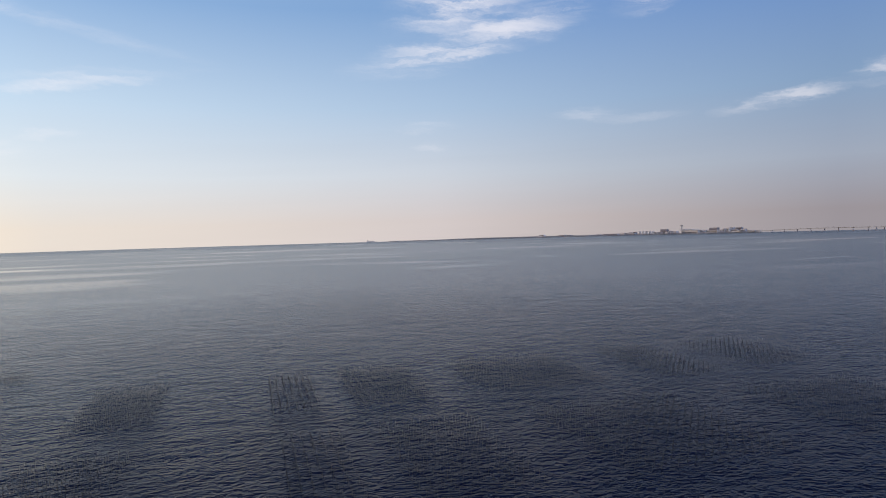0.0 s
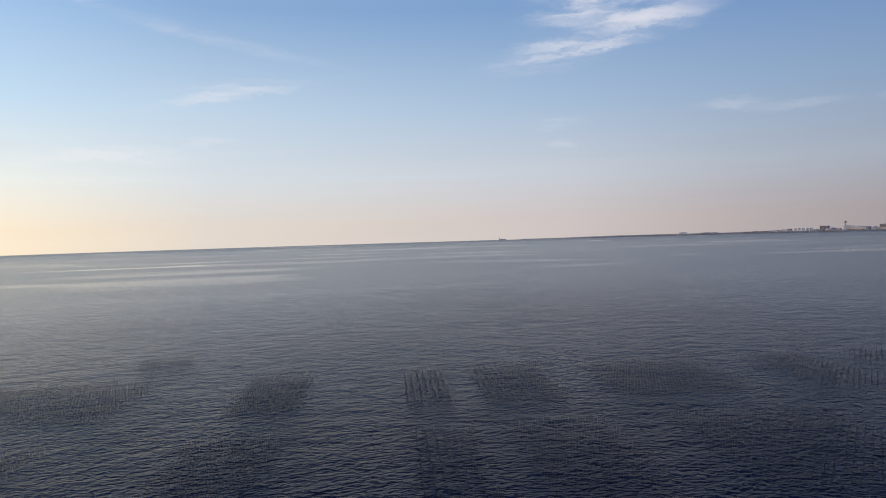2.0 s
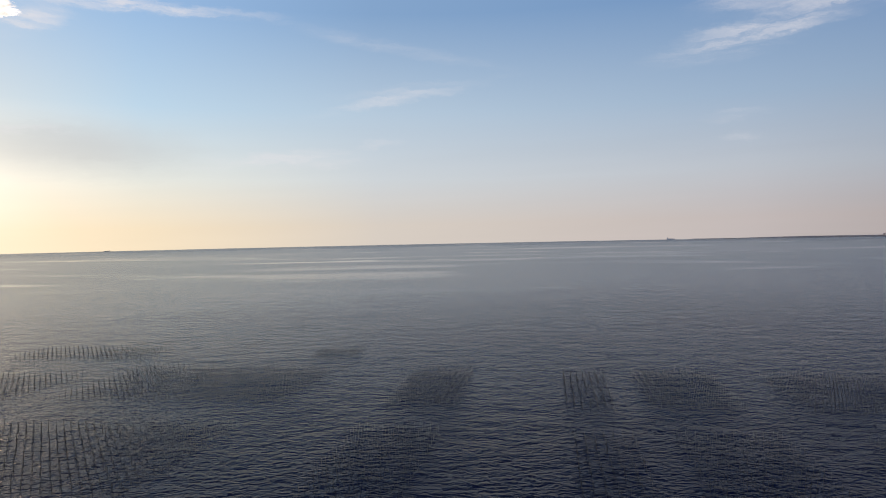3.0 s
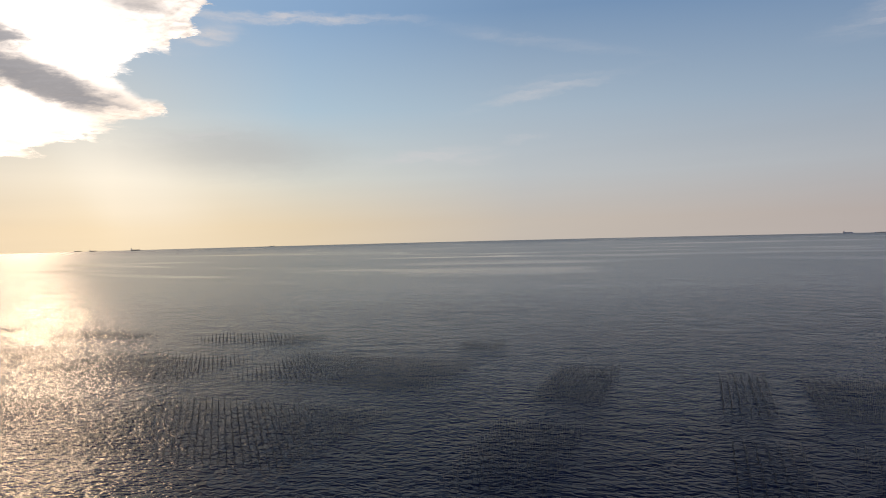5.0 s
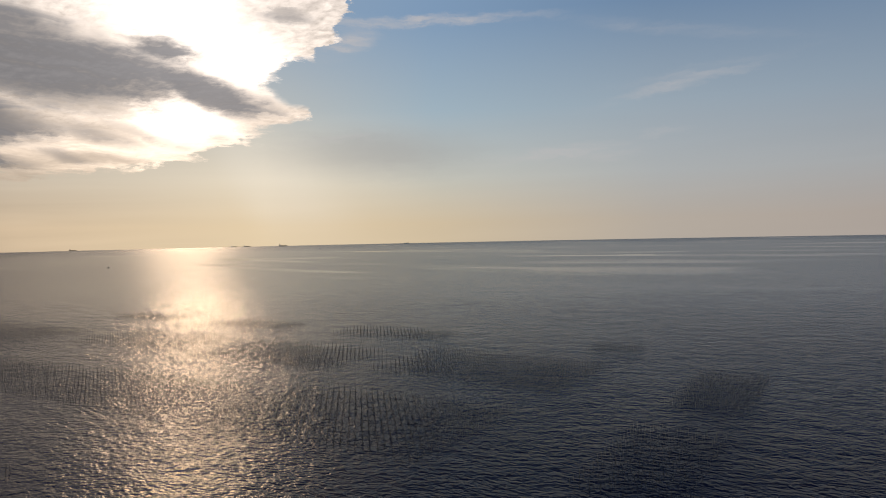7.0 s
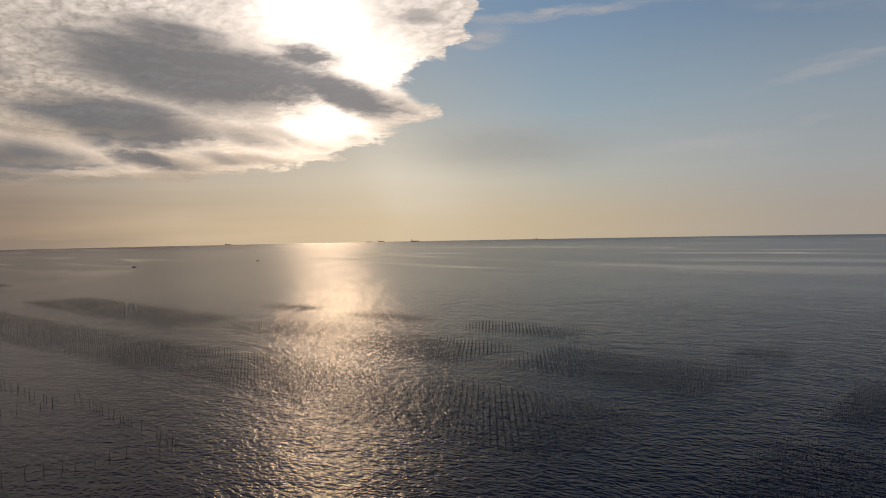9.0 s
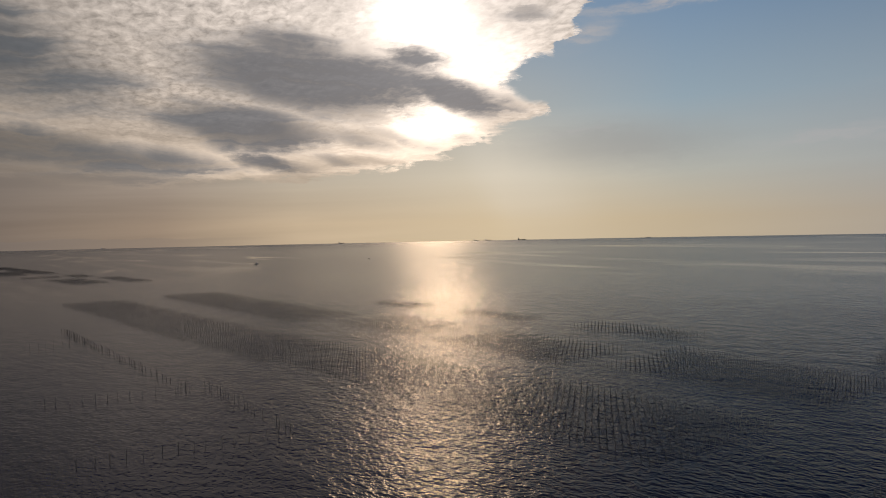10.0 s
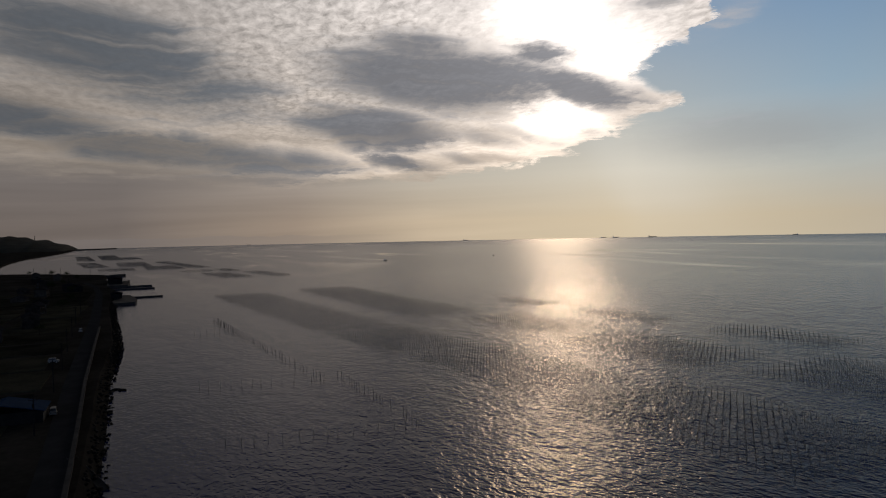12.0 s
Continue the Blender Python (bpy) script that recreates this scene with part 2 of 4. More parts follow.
    n.put(n.add("ShaderNodeOutputWorld").inputs[0], out.outputs[0])


# dims the unseen sky above the view, which darkens the near water
SKY_GAIN = 0.0075
# colours of the haze by height and by bearing to the left of +y
BEARINGS = (-48, -30, -16, 15, 34, 49, 67, 78, 92)
LAYERS = (
    (1.2, ((0.21, 0.198, 0.22), (0.325, 0.30, 0.31), (0.42, 0.39, 0.395), (0.53, 0.495, 0.455), (0.73, 0.63, 0.47), (0.91, 0.765, 0.545), (0.78, 0.635, 0.465), (0.45, 0.355, 0.28), (0.225, 0.19, 0.172))),
    (5.2, ((0.225, 0.265, 0.335), (0.30, 0.345, 0.41), (0.385, 0.43, 0.49), (0.475, 0.53, 0.575), (0.625, 0.66, 0.63), (0.93, 0.87, 0.735), (0.66, 0.605, 0.52), (0.42, 0.37, 0.335), (0.235, 0.21, 0.20))),
    (11.0, ((0.15, 0.235, 0.365), (0.21, 0.305, 0.44), (0.262, 0.365, 0.50), (0.355, 0.468, 0.588), (0.395, 0.545, 0.68), (0.56, 0.62, 0.65), (0.50, 0.50, 0.50), (0.42, 0.42, 0.42), (0.30, 0.30, 0.30))),
    (19.0, ((0.09, 0.18, 0.38), (0.112, 0.212, 0.41), (0.135, 0.245, 0.435), (0.175, 0.30, 0.495), (0.235, 0.39, 0.62), (0.30, 0.45, 0.65), (0.32, 0.43, 0.58), (0.30, 0.40, 0.53), (0.28, 0.36, 0.48))),
)
WISP = (0.62, 0.62, 0.66)
CLOUD_NEAR, CLOUD_FAR = 0.95, 0.64
build_sky()

sun = new("sun", bpy.data.lights.new("sun", "SUN"))
sun.data.energy, sun.data.angle, sun.data.color = 0.32, radians(6.5), (1.0, 0.72, 0.48)
sun.matrix_world = look((0, 0, 200), (200 * math.sin(radians(SUN_AZ)), -200 * math.cos(radians(SUN_AZ)), 200 - 200 * math.tan(radians(SUN_EL))))

# ---- materials ----
def material(name, build, **shader):
    mat = bpy.data.materials.new(name)
    mat.use_nodes = True
    n = Nodes(mat.node_tree)
    bsdf = mat.node_tree.nodes["Principled BSDF"]
    for key, value in shader.items():
        bsdf.inputs[key.replace("_", " ")].default_value = value
    build(n, bsdf)
    return mat


def plain(name, dark, light, scale=0.5, fine=8.0, rough=0.8, bump=0.0, metal=0.0, per_object=0.0, gloss=0.5):
    """Two-tone surface: broad stains and fine grain, varied from object to object."""

    def build(n, bsdf):
        where = n.add("ShaderNodeNewGeometry").outputs["Position"]
        broad = n.noise(where, scale, 4.0, 0.6)
        grain = n.noise(where, fine, 3.0, 0.6)
        f = n.m("ADD", n.m("MULTIPLY", broad, 0.7), n.m("MULTIPLY", grain, 0.3))
        f = n.step(f, 0.32, 0.68, kind="LINEAR")
        if per_object:
            f = n.m("ADD", f, n.m("MULTIPLY", n.m("SUBTRACT", n.add("ShaderNodeObjectInfo").outputs["Random"], 0.5), per_object), clamp=True)
        n.put(bsdf.inputs["Base Color"], n.mix(f, rgb(*dark), rgb(*light)))
        n.put(bsdf.inputs["Roughness"], n.step(grain, 0.3, 0.7, max(rough - 0.08, 0.02), min(rough + 0.08, 1.0)))
        if bump:
            b = n.add("ShaderNodeBump")
            b.inputs["Strength"].default_value = 0.6
            b.inputs["Distance"].default_value = bump
            n.put(b.inputs["Height"], f)
            n.put(bsdf.inputs["Normal"], b.outputs[0])

    return material(name, build, Metallic=metal, Specular_IOR_Level=gloss)


def water(n, bsdf):
    where = n.add("ShaderNodeNewGeometry").outputs["Position"]
    # distance from the origin, straight below the camera; waves are fitted to that view
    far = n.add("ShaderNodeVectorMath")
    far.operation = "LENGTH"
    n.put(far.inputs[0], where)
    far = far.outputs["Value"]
    # wind sea: trains of waves from under a metre to 14 m; short ones fade into a duller gloss with distance from the
    # camera
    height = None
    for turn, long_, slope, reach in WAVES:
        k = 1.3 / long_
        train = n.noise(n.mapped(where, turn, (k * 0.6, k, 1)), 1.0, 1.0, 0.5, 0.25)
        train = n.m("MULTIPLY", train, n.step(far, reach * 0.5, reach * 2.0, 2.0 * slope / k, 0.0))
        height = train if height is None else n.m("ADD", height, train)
    # soft gusts, and calmer slicks that draw out into thin lines, only far from the camera
    gust = n.noise(n.mapped(where, -10, (0.006, 0.010, 1)), 1.0, 3.0)
    slick = n.noise(n.mapped(where, 8, (0.0011, 0.0040, 1)), 1.0, 4.0, 0.5, 1.2)
    calm = n.m("MULTIPLY", n.step(slick, 0.50, 0.68, 0.0, 0.55), n.step(far, 250.0, 900.0))
    line = n.noise(n.mapped(where, 4, (0.0011, 0.0075, 1)), 1.0, 4.0, 0.55, 1.6)
    lines = n.m("MULTIPLY", n.step(line, 0.60, 0.68), n.m("MULTIPLY", n.step(far, 700.0, 1300.0), n.step(slick, 0.40, 0.55, 0.25, 1.0)))
    calm = n.m("MAXIMUM", calm, lines)
    height = n.m("MULTIPLY", height, n.step(gust, 0.3, 0.7, 0.85, 1.12))
    sep = n.add("ShaderNodeSeparateXYZ")
    n.put(sep.inputs[0], where)
    height = n.m("MULTIPLY", height, n.step(n.m("ADD", sep.outputs[1], n.m("MULTIPLY", gust, 60.0)), 30.0, 175.0, 0.34, 1.0))      # sheltered water along the shore
    height = n.m("MULTIPLY", height, n.step(sep.outputs[0], -70.0, 90.0, 1.0, 1.5))      # choppier where the bay opens
    height = n.m("MULTIPLY", height, n.m("SUBTRACT", 1.0, n.m("MULTIPLY", calm, 0.6)))
    b = n.add("ShaderNodeBump")
    b.inputs["Strength"].default_value = 1.0
    b.inputs["Distance"].default_value = 1.0
    n.put(b.inputs["Height"], height)
    n.put(bsdf.inputs["Normal"], b.outputs[0])
    n.put(bsdf.inputs["Base Color"], n.mix(gust, rgb(0.0008, 0.006, 0.044), rgb(0.0014, 0.008, 0.058)))
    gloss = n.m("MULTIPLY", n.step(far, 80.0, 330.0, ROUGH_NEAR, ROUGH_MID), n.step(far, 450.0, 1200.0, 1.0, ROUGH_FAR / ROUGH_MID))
    gloss = n.m("ADD", gloss, n.step(far, 1900.0, 4600.0, 0.0, ROUGH_EDGE - ROUGH_FAR))      # rougher far from the camera, for the sun's glint at the horizon
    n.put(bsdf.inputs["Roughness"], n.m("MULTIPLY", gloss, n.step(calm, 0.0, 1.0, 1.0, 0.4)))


# heading of the crests, length in metres, slope, how far from the camera they tell
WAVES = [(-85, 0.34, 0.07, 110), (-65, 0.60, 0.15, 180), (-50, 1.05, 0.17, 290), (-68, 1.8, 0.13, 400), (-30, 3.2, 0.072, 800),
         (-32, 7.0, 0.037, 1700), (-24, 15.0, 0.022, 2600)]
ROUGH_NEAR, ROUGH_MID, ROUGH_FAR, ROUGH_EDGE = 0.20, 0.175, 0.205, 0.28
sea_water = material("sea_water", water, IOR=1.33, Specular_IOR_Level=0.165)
pole_dark = plain("pole_dark", (0.010, 0.010, 0.011), (0.03, 0.028, 0.027), 0.8, 6.0, 0.6, per_object=0.5)
rope_dark = plain("rope_dark", (0.02, 0.022, 0.02), (0.05, 0.05, 0.042), 0.6, 9.0, 0.9)
# shore colours set near black: the backlit land's shade is in them
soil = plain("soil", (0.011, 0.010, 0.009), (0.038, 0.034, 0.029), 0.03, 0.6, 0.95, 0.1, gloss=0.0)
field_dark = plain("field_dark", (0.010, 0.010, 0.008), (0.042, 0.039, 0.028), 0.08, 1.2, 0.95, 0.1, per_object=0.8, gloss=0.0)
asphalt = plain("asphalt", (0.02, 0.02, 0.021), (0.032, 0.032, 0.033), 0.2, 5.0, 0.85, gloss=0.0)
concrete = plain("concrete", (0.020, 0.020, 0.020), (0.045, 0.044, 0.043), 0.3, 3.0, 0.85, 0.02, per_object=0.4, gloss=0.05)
shaded_stone = plain("shaded_stone", (0.004, 0.004, 0.0045), (0.011, 0.011, 0.011), 0.7, 3.0, 0.6, 0.05, per_object=0.8, gloss=0.02)
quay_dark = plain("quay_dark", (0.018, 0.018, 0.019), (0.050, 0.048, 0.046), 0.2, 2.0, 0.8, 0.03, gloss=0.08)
foliage = plain("foliage", (0.008, 0.011, 0.006), (0.028, 0.036, 0.015), 0.25, 2.0, 0.9, gloss=0.0)
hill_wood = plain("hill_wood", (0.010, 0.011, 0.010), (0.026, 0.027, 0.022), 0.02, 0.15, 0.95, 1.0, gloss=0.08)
# roofs and house walls hold their deep shade in the base colour
roof_blue = plain("roof_blue", (0.006, 0.018, 0.042), (0.012, 0.030, 0.066), 0.3, 4.0, 0.7, gloss=0.01)
roof_tile = plain("roof_tile", (0.008, 0.008, 0.010), (0.021, 0.021, 0.024), 0.5, 4.0, 0.8, per_object=0.8, gloss=0.0)
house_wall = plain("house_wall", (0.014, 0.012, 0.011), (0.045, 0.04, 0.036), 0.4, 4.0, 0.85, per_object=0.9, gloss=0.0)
# airport paints and island stone carry haze and pinkish light in their colour
white_paint = plain("white_paint", (0.79, 0.75, 0.77), (0.90, 0.86, 0.88), 0.2, 3.0, 0.5)
# white van paint, darkened to carry the shade on the shore
van_white_shaded = plain("van_white_shaded", (0.07, 0.07, 0.07), (0.11, 0.11, 0.11), 0.6, 4.0, 0.5)
grey_panel = plain("grey_panel", (0.62, 0.59, 0.65), (0.74, 0.71, 0.77), 0.05, 1.0, 0.7, per_object=0.5)
dark_panel = plain("dark_panel", (0.27, 0.25, 0.295), (0.37, 0.345, 0.40), 0.05, 1.0, 0.7, per_object=0.5)
hull_dark = plain("hull_dark", (0.02, 0.018, 0.018), (0.06, 0.045, 0.04), 0.1, 1.0, 0.6)
hull_grey = plain("hull_grey", (0.10, 0.11, 0.12), (0.2, 0.2, 0.21), 0.1, 1.0, 0.6)
steel_dark = plain("steel_dark", (0.012, 0.012, 0.013), (0.035, 0.035, 0.037), 0.4, 4.0, 0.5, metal=0.4)
# sheds, poles and bark darkened the same way, shade in the colour
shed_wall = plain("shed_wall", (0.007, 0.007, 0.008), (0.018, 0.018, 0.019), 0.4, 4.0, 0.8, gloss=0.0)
bark = plain("bark", (0.010, 0.009, 0.008), (0.028, 0.024, 0.02), 0.7, 6.0, 0.9, gloss=0.0)
island_stone = plain("island_stone", (0.40, 0.37, 0.40), (0.58, 0.54, 0.58), 0.02, 0.3, 0.9)
bridge_steel = plain("bridge_steel", (0.40, 0.38, 0.38), (0.52, 0.50, 0.50), 0.02, 0.3, 0.8)
window_glass = material("window_glass", lambda n, b: None, Base_Color=(0.05, 0.055, 0.06, 1), Roughness=0.1)

# ---- mesh helpers ----
def mesh_of(name, bm, mat):
    me = bpy.data.meshes.new(name)
    bm.to_mesh(me)
    bm.free()
    me.materials.append(mat)
    return me


def part(name, bm, mat, parent, label=""):
    ob = new(name, mesh_of(name, bm, mat))
    ob.parent = parent
    return tagged(ob, label) if label else ob


def thing(name, at, label, category, group="", kind="", turn=0.0):
    ob = new(name)
    ob.empty_display_size = 0.5
    ob.matrix_basis = pose(*at, 0, 0, turn)
    return tagged(ob, label, category, group, kind)


def box(bm, x0, x1, y0, y1, z0, z1, taper=0.0):
    """A box; taper draws in its top on all sides."""
    lo = [bm.verts.new((x, y, z0)) for x, y in ((x0, y0), (x1, y0), (x1, y1), (x0, y1))]
    t = taper
    hi = [bm.verts.new((x, y, z1)) for x, y in ((x0 + t, y0 + t), (x1 - t, y0 + t), (x1 - t, y1 - t), (x0 + t, y1 - t))]
    bm.faces.new(lo[::-1])
    bm.faces.new(hi)
    for i in range(4):
        j = (i + 1) % 4
        bm.faces.new((lo[i], lo[j], hi[j], hi[i]))
    return bm


def rod(bm, a, b, r0, r1, sides=6):
    """A tapered rod from a to b."""
    a, b = Vector(a), Vector(b)
    q = (b - a).to_track_quat("Z", "Y")
    rings = []
    for at, r in ((a, r0), (b, r1)):
        rings.append([bm.verts.new(at + q @ Vector((r * math.cos(math.tau * i / sides), r * math.sin(math.tau * i / sides), 0))) for i in range(sides)])
    for i in range(sides):
        j = (i + 1) % sides
        bm.faces.new((rings[0][i], rings[0][j], rings[1][j], rings[1][i]))
    bm.faces.new(rings[0][::-1])
    bm.faces.new(rings[1])
    return bm


def prism(bm, outline, z0, z1):
    lo = [bm.verts.new((x, y, z0)) for x, y in outline]
    hi = [bm.verts.new((x, y, z1)) for x, y in outline]
    bm.faces.new(lo[::-1])
    bm.faces.new(hi)
    k = len(lo)
    for i in range(k):
        j = (i + 1) % k
        bm.faces.new((lo[i], lo[j], hi[j], hi[i]))
    return bm


def gable(bm, x0, x1, y0, y1, z0, z1, eave=0.5):
    """A ridged roof along x, with thickness and overhang."""
    ym, th = (y0 + y1) / 2, 0.18
    for ya in (y0 - eave, y1 + eave):
        drop = z0 - (z1 - z0) * eave / (ym - y0)
        vs = []
        for x in (x0 - eave, x1 + eave):
            vs.append([bm.verts.new(p) for p in ((x, ya, drop), (x, ym, z1), (x, ym, z1 + th), (x, ya, drop + th))])
        for i in range(4):
            j = (i + 1) % 4
            bm.faces.new((vs[0][i], vs[0][j], vs[1][j], vs[1][i]))
        bm.faces.new(vs[0][::-1])
        bm.faces.new(vs[1])
    bmesh.ops.recalc_face_normals(bm, faces=bm.faces)
    return bm


def polar(az, distance):
    """Place at az degrees to the left of +y."""
    return -distance * math.sin(radians(az)), distance * math.cos(radians(az))


B = bmesh.new
rnd = random.Random(7)

# ---- sea ----
def build_sea():
    bm = B()
    rings, sides = [0, 60, 150, 350, 800, 1800, 3300, 4950], 96
    prev = [bm.verts.new((0, 0, 0))]
    for r in rings[1:]:
        ring = [bm.verts.new((r * math.cos(math.tau * i / sides), r * math.sin(math.tau * i / sides), 0)) for i in range(sides)]
        for i in range(sides):
            j = (i + 1) % sides
            bm.faces.new((prev[0], ring[i], ring[j]) if len(prev) == 1 else (prev[i], ring[i], ring[j], prev[j]))
        prev = ring
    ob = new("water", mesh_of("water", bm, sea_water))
    tagged(ob, "dark blue open sea with small wind ripples", "sea", kind="structure")


build_sea()

# ---- land along the shore ----
LAND = 3.0
# shoreline from east to west: x, y of the waterline
SHORE = [(4500, 120), (1500, 10), (600, -8), (0, -9), (-130, -9), (-220, -11.5), (-300, -11.5), (-350, -14), (-416, -18), (-470, -21), (-620, -24), (-700, -34),
         (-780, -36), (-830, -44), (-925, -46), (-940, -60), (-1010, -120), (-1060, -185), (-1180, -228), (-1320, -236), (-1650, -272), (-2050, -298),
         (-2660, -300), (-3300, -320), (-3900, -345), (-4300, -600)]


def build_ground():
    bm = B()
    foot, top, back = [], [], []
    pts = []
    for (xa, ya), (xb, yb) in zip(SHORE, SHORE[1:]):
        k = max(1, int(math.hypot(xb - xa, yb - ya) / 12)) if -1200 < xb and xa < 200 else 4
        for i in range(k):
            pts.append((xa + (xb - xa) * i / k, ya + (yb - ya) * i / k))
    pts.append(SHORE[-1])
    for i, (x, y) in enumerate(pts):
        xa, ya = pts[max(i - 1, 0)]
        xb, yb = pts[min(i + 1, len(pts) - 1)]
        d = Vector((xb - xa, yb - ya, 0)).normalized()
        inland = Vector((-d.y, d.x, 0))
        jog = 0.5 * noise.noise(Vector((x * 0.13, y * 0.13, 0)))
        p = Vector((x, y, 0)) + inland * jog
        foot.append(bm.verts.new(p + Vector((0, 0, -1.5)) - inland * 1.5))
        top.append(bm.verts.new(p + inland * 3.2 + Vector((0, 0, LAND))))
        back.append(bm.verts.new((x, min(y, 0) - 14 - 3, LAND)) if x > -900 else bm.verts.new(p + inland * 9 + Vector((0, 0, LAND))))
    far = [bm.verts.new((v.co.x, -4700 if abs(v.co.x) < 1500 else -2500 if abs(v.co.x) < 4000 else -1500, LAND)) for v in back]
    for row_a, row_b in ((foot, top), (top, back), (back, far)):
        for i in range(len(row_a) - 1):
            bm.faces.new((row_a[i], row_a[i + 1], row_b[i + 1], row_b[i]))
    bmesh.ops.recalc_face_normals(bm, faces=bm.faces)
    bm.normal_update()
    if sum(f.normal.z for f in bm.faces) < 0:
        bmesh.ops.reverse_faces(bm, faces=bm.faces)
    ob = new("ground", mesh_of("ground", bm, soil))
    tagged(ob, "dark low coastal land behind the sea wall", "ground", kind="structure")


build_ground()

# coast road and its parapet: x and y of the road's middle
ROAD = [(400, -16), (0, -16), (-110, -16.2), (-137, -17.2), (-163, -18.4), (-221, -21.2), (-293, -23.5), (-355, -25.4), (-413, -27.6), (-500, -32), (-592, -36.6), (-680, -45), (-760, -60)]


def ribbon(line, half, z0, z1, shift=0.0):
    """A slab that follows a line in plan."""
    bm = B()
    pts = []
    for (xa, ya), (xb, yb) in zip(line, line[1:]):
        for i in range(4):
            pts.append((xa + (xb - xa) * i / 4, ya + (yb - ya) * i / 4))
    pts.append(line[-1])
    rows = []
    for i, (x, y) in enumerate(pts):
        xa, ya = pts[max(i - 1, 0)]
        xb, yb = pts[min(i + 1, len(pts) - 1)]
        d = Vector((xb - xa, yb - ya)).normalized()
        s = Vector((d.y, -d.x))
        lft, rgt = Vector((x, y)) + s * (shift - half), Vector((x, y)) + s * (shift + half)
        rows.append([bm.verts.new((p.x, p.y, z)) for p, z in ((lft, z0), (rgt, z0), (rgt, z1), (lft, z1))])
    for a, b in zip(rows, rows[1:]):
        for i in range(4):
            j = (i + 1) % 4
            bm.faces.new((a[i], a[j], b[j], b[i]))
    bm.faces.new(rows[0])
    bm.faces.new(rows[-1][::-1])
    bmesh.ops.recalc_face_normals(bm, faces=bm.faces)
    return bm


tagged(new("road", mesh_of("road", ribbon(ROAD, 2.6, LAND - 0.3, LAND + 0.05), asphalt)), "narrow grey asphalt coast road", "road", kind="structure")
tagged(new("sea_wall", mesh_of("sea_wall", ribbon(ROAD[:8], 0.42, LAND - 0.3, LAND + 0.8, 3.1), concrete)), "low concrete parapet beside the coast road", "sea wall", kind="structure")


# ---- seaweed plots: bamboo-like poles standing in the water, tied with ropes ----
def pole_mesh(tall, thick):
    bm = B()
    rod(bm, (0, 0, -1.2), (0.0, 0, tall), thick, thick * 0.7, 6)
    return mesh_of("pole", bm, pole_dark)


# slim poles in the plots to the east, stouter ones to the west, stakes near the shore
SLIM, STOUT, STAKE = 0.037, 0.045, 0.075
SLIM_POLES = [pole_mesh(h, SLIM) for h in (1.55, 1.65, 1.8, 1.95)]
STOUT_POLES = [pole_mesh(h, STOUT) for h in (1.55, 1.65, 1.8, 1.95)]
STAKE_POLES = [pole_mesh(h, STAKE) for h in (1.7, 1.95, 2.2, 2.5)]


def plot_frame(x0, x1, y0, y1, slope, dx=1.94, dy=2.42):
    """Rows of pole places; the plot's rows climb by slope along x."""
    nx, ny = max(2, round((x1 - x0) / dx) + 1), max(2, round((y1 - y0) / dy) + 1)
    r = random.Random(int(x0 * 13 + y0 * 7))
    for j in range(ny):
        row = []
        for i in range(nx):
            x = x0 + (x1 - x0) * i / (nx - 1)
            y = y0 + (y1 - y0) * j / (ny - 1) + slope * (x - x0)
            if r.random() > 0.03:
                row.append((x + r.uniform(-0.10, 0.10), y + r.uniform(-0.14, 0.14)))
        yield row


def seaweed_plot(x0, x1, y0, y1, slope=0.0, joined=False):
    """A plot whose first 300 poles, from its landward side, are parts; the rest of a larger plot is joined."""
    cx, cy = (x0 + x1) / 2, (y0 + y1) / 2 + slope * (x1 - x0) / 2
    what = "seaweed farm plot of dark upright poles standing in the sea"
    ob = thing("seaweed_plot", (cx, cy, 0), what, "seaweed plot", "seaweed plots off the shore")
    forest, single = B(), 0 if joined else 300
    thick, poles = (SLIM, SLIM_POLES) if x1 > -20 else (STOUT, STOUT_POLES)
    r = random.Random(int(x0 * 3 + y0 * 5))
    for row in plot_frame(x0, x1, y0, y1, slope):
        if not joined:
            rope = B()
            for (xa, ya), (xb, yb) in zip(row, row[1:]):
                rod(rope, (xa - cx, ya - cy, 0.2), (xb - cx, yb - cy, 0.2), 0.011, 0.011, 3)
            part("rope", rope, rope_dark, ob)
        for x, y in row:
            lean = (r.gauss(0, 1.0), r.gauss(0, 1.0))
            if single > 0:
                single -= 1
                p = new("pole", r.choice(poles))
                p.parent = ob
                p.matrix_basis = pose(x - cx, y - cy, 0, lean[0], lean[1], 0)
            else:
                h = r.uniform(1.5, 1.95)
                rod(forest, (x - cx, y - cy, -1), (x - cx + lean[0] * 0.05, y - cy + lean[1] * 0.05, h), thick, thick * 0.75, 4)
    if forest.verts:
        tagged(part("pole_rest", forest, pole_dark, ob, "farther dark poles too dense to count"), kind="stuff")
    else:
        forest.free()
    return ob


PLOTS = [
    # second row from the shore
    (-45, -26, 107, 147, 0.0), (5, 17.5, 104, 147, 0.0), (27, 49, 105, 148, 0.0), (66, 104, 103, 148, 0.0), (126, 163, 107, 146, 0.0),
    (-147, -76, 97, 140, 0.10), (-229, -158, 90, 127, 0.10), (-300, -236, 76, 113, 0.12),
    # third row
    (-45, -26, 171, 216, 0.0), (4, 16, 170, 214, 0.0), (26, 48.5, 172, 216, 0.0), (64, 102, 171, 213, 0.0), (120, 141, 169, 214, 0.0), (157, 181, 172, 214, 0.0),
    (-145, -75, 171, 215, 0.0), (-229, -160, 156, 194, 0.08),
    # outermost row
    (-92, -75, 238, 252, 0.3), (-215, -161, 228, 248, 0.1), (-300, -249, 222, 239, 0.1), (-387, -340, 216, 233, 0.1),
]
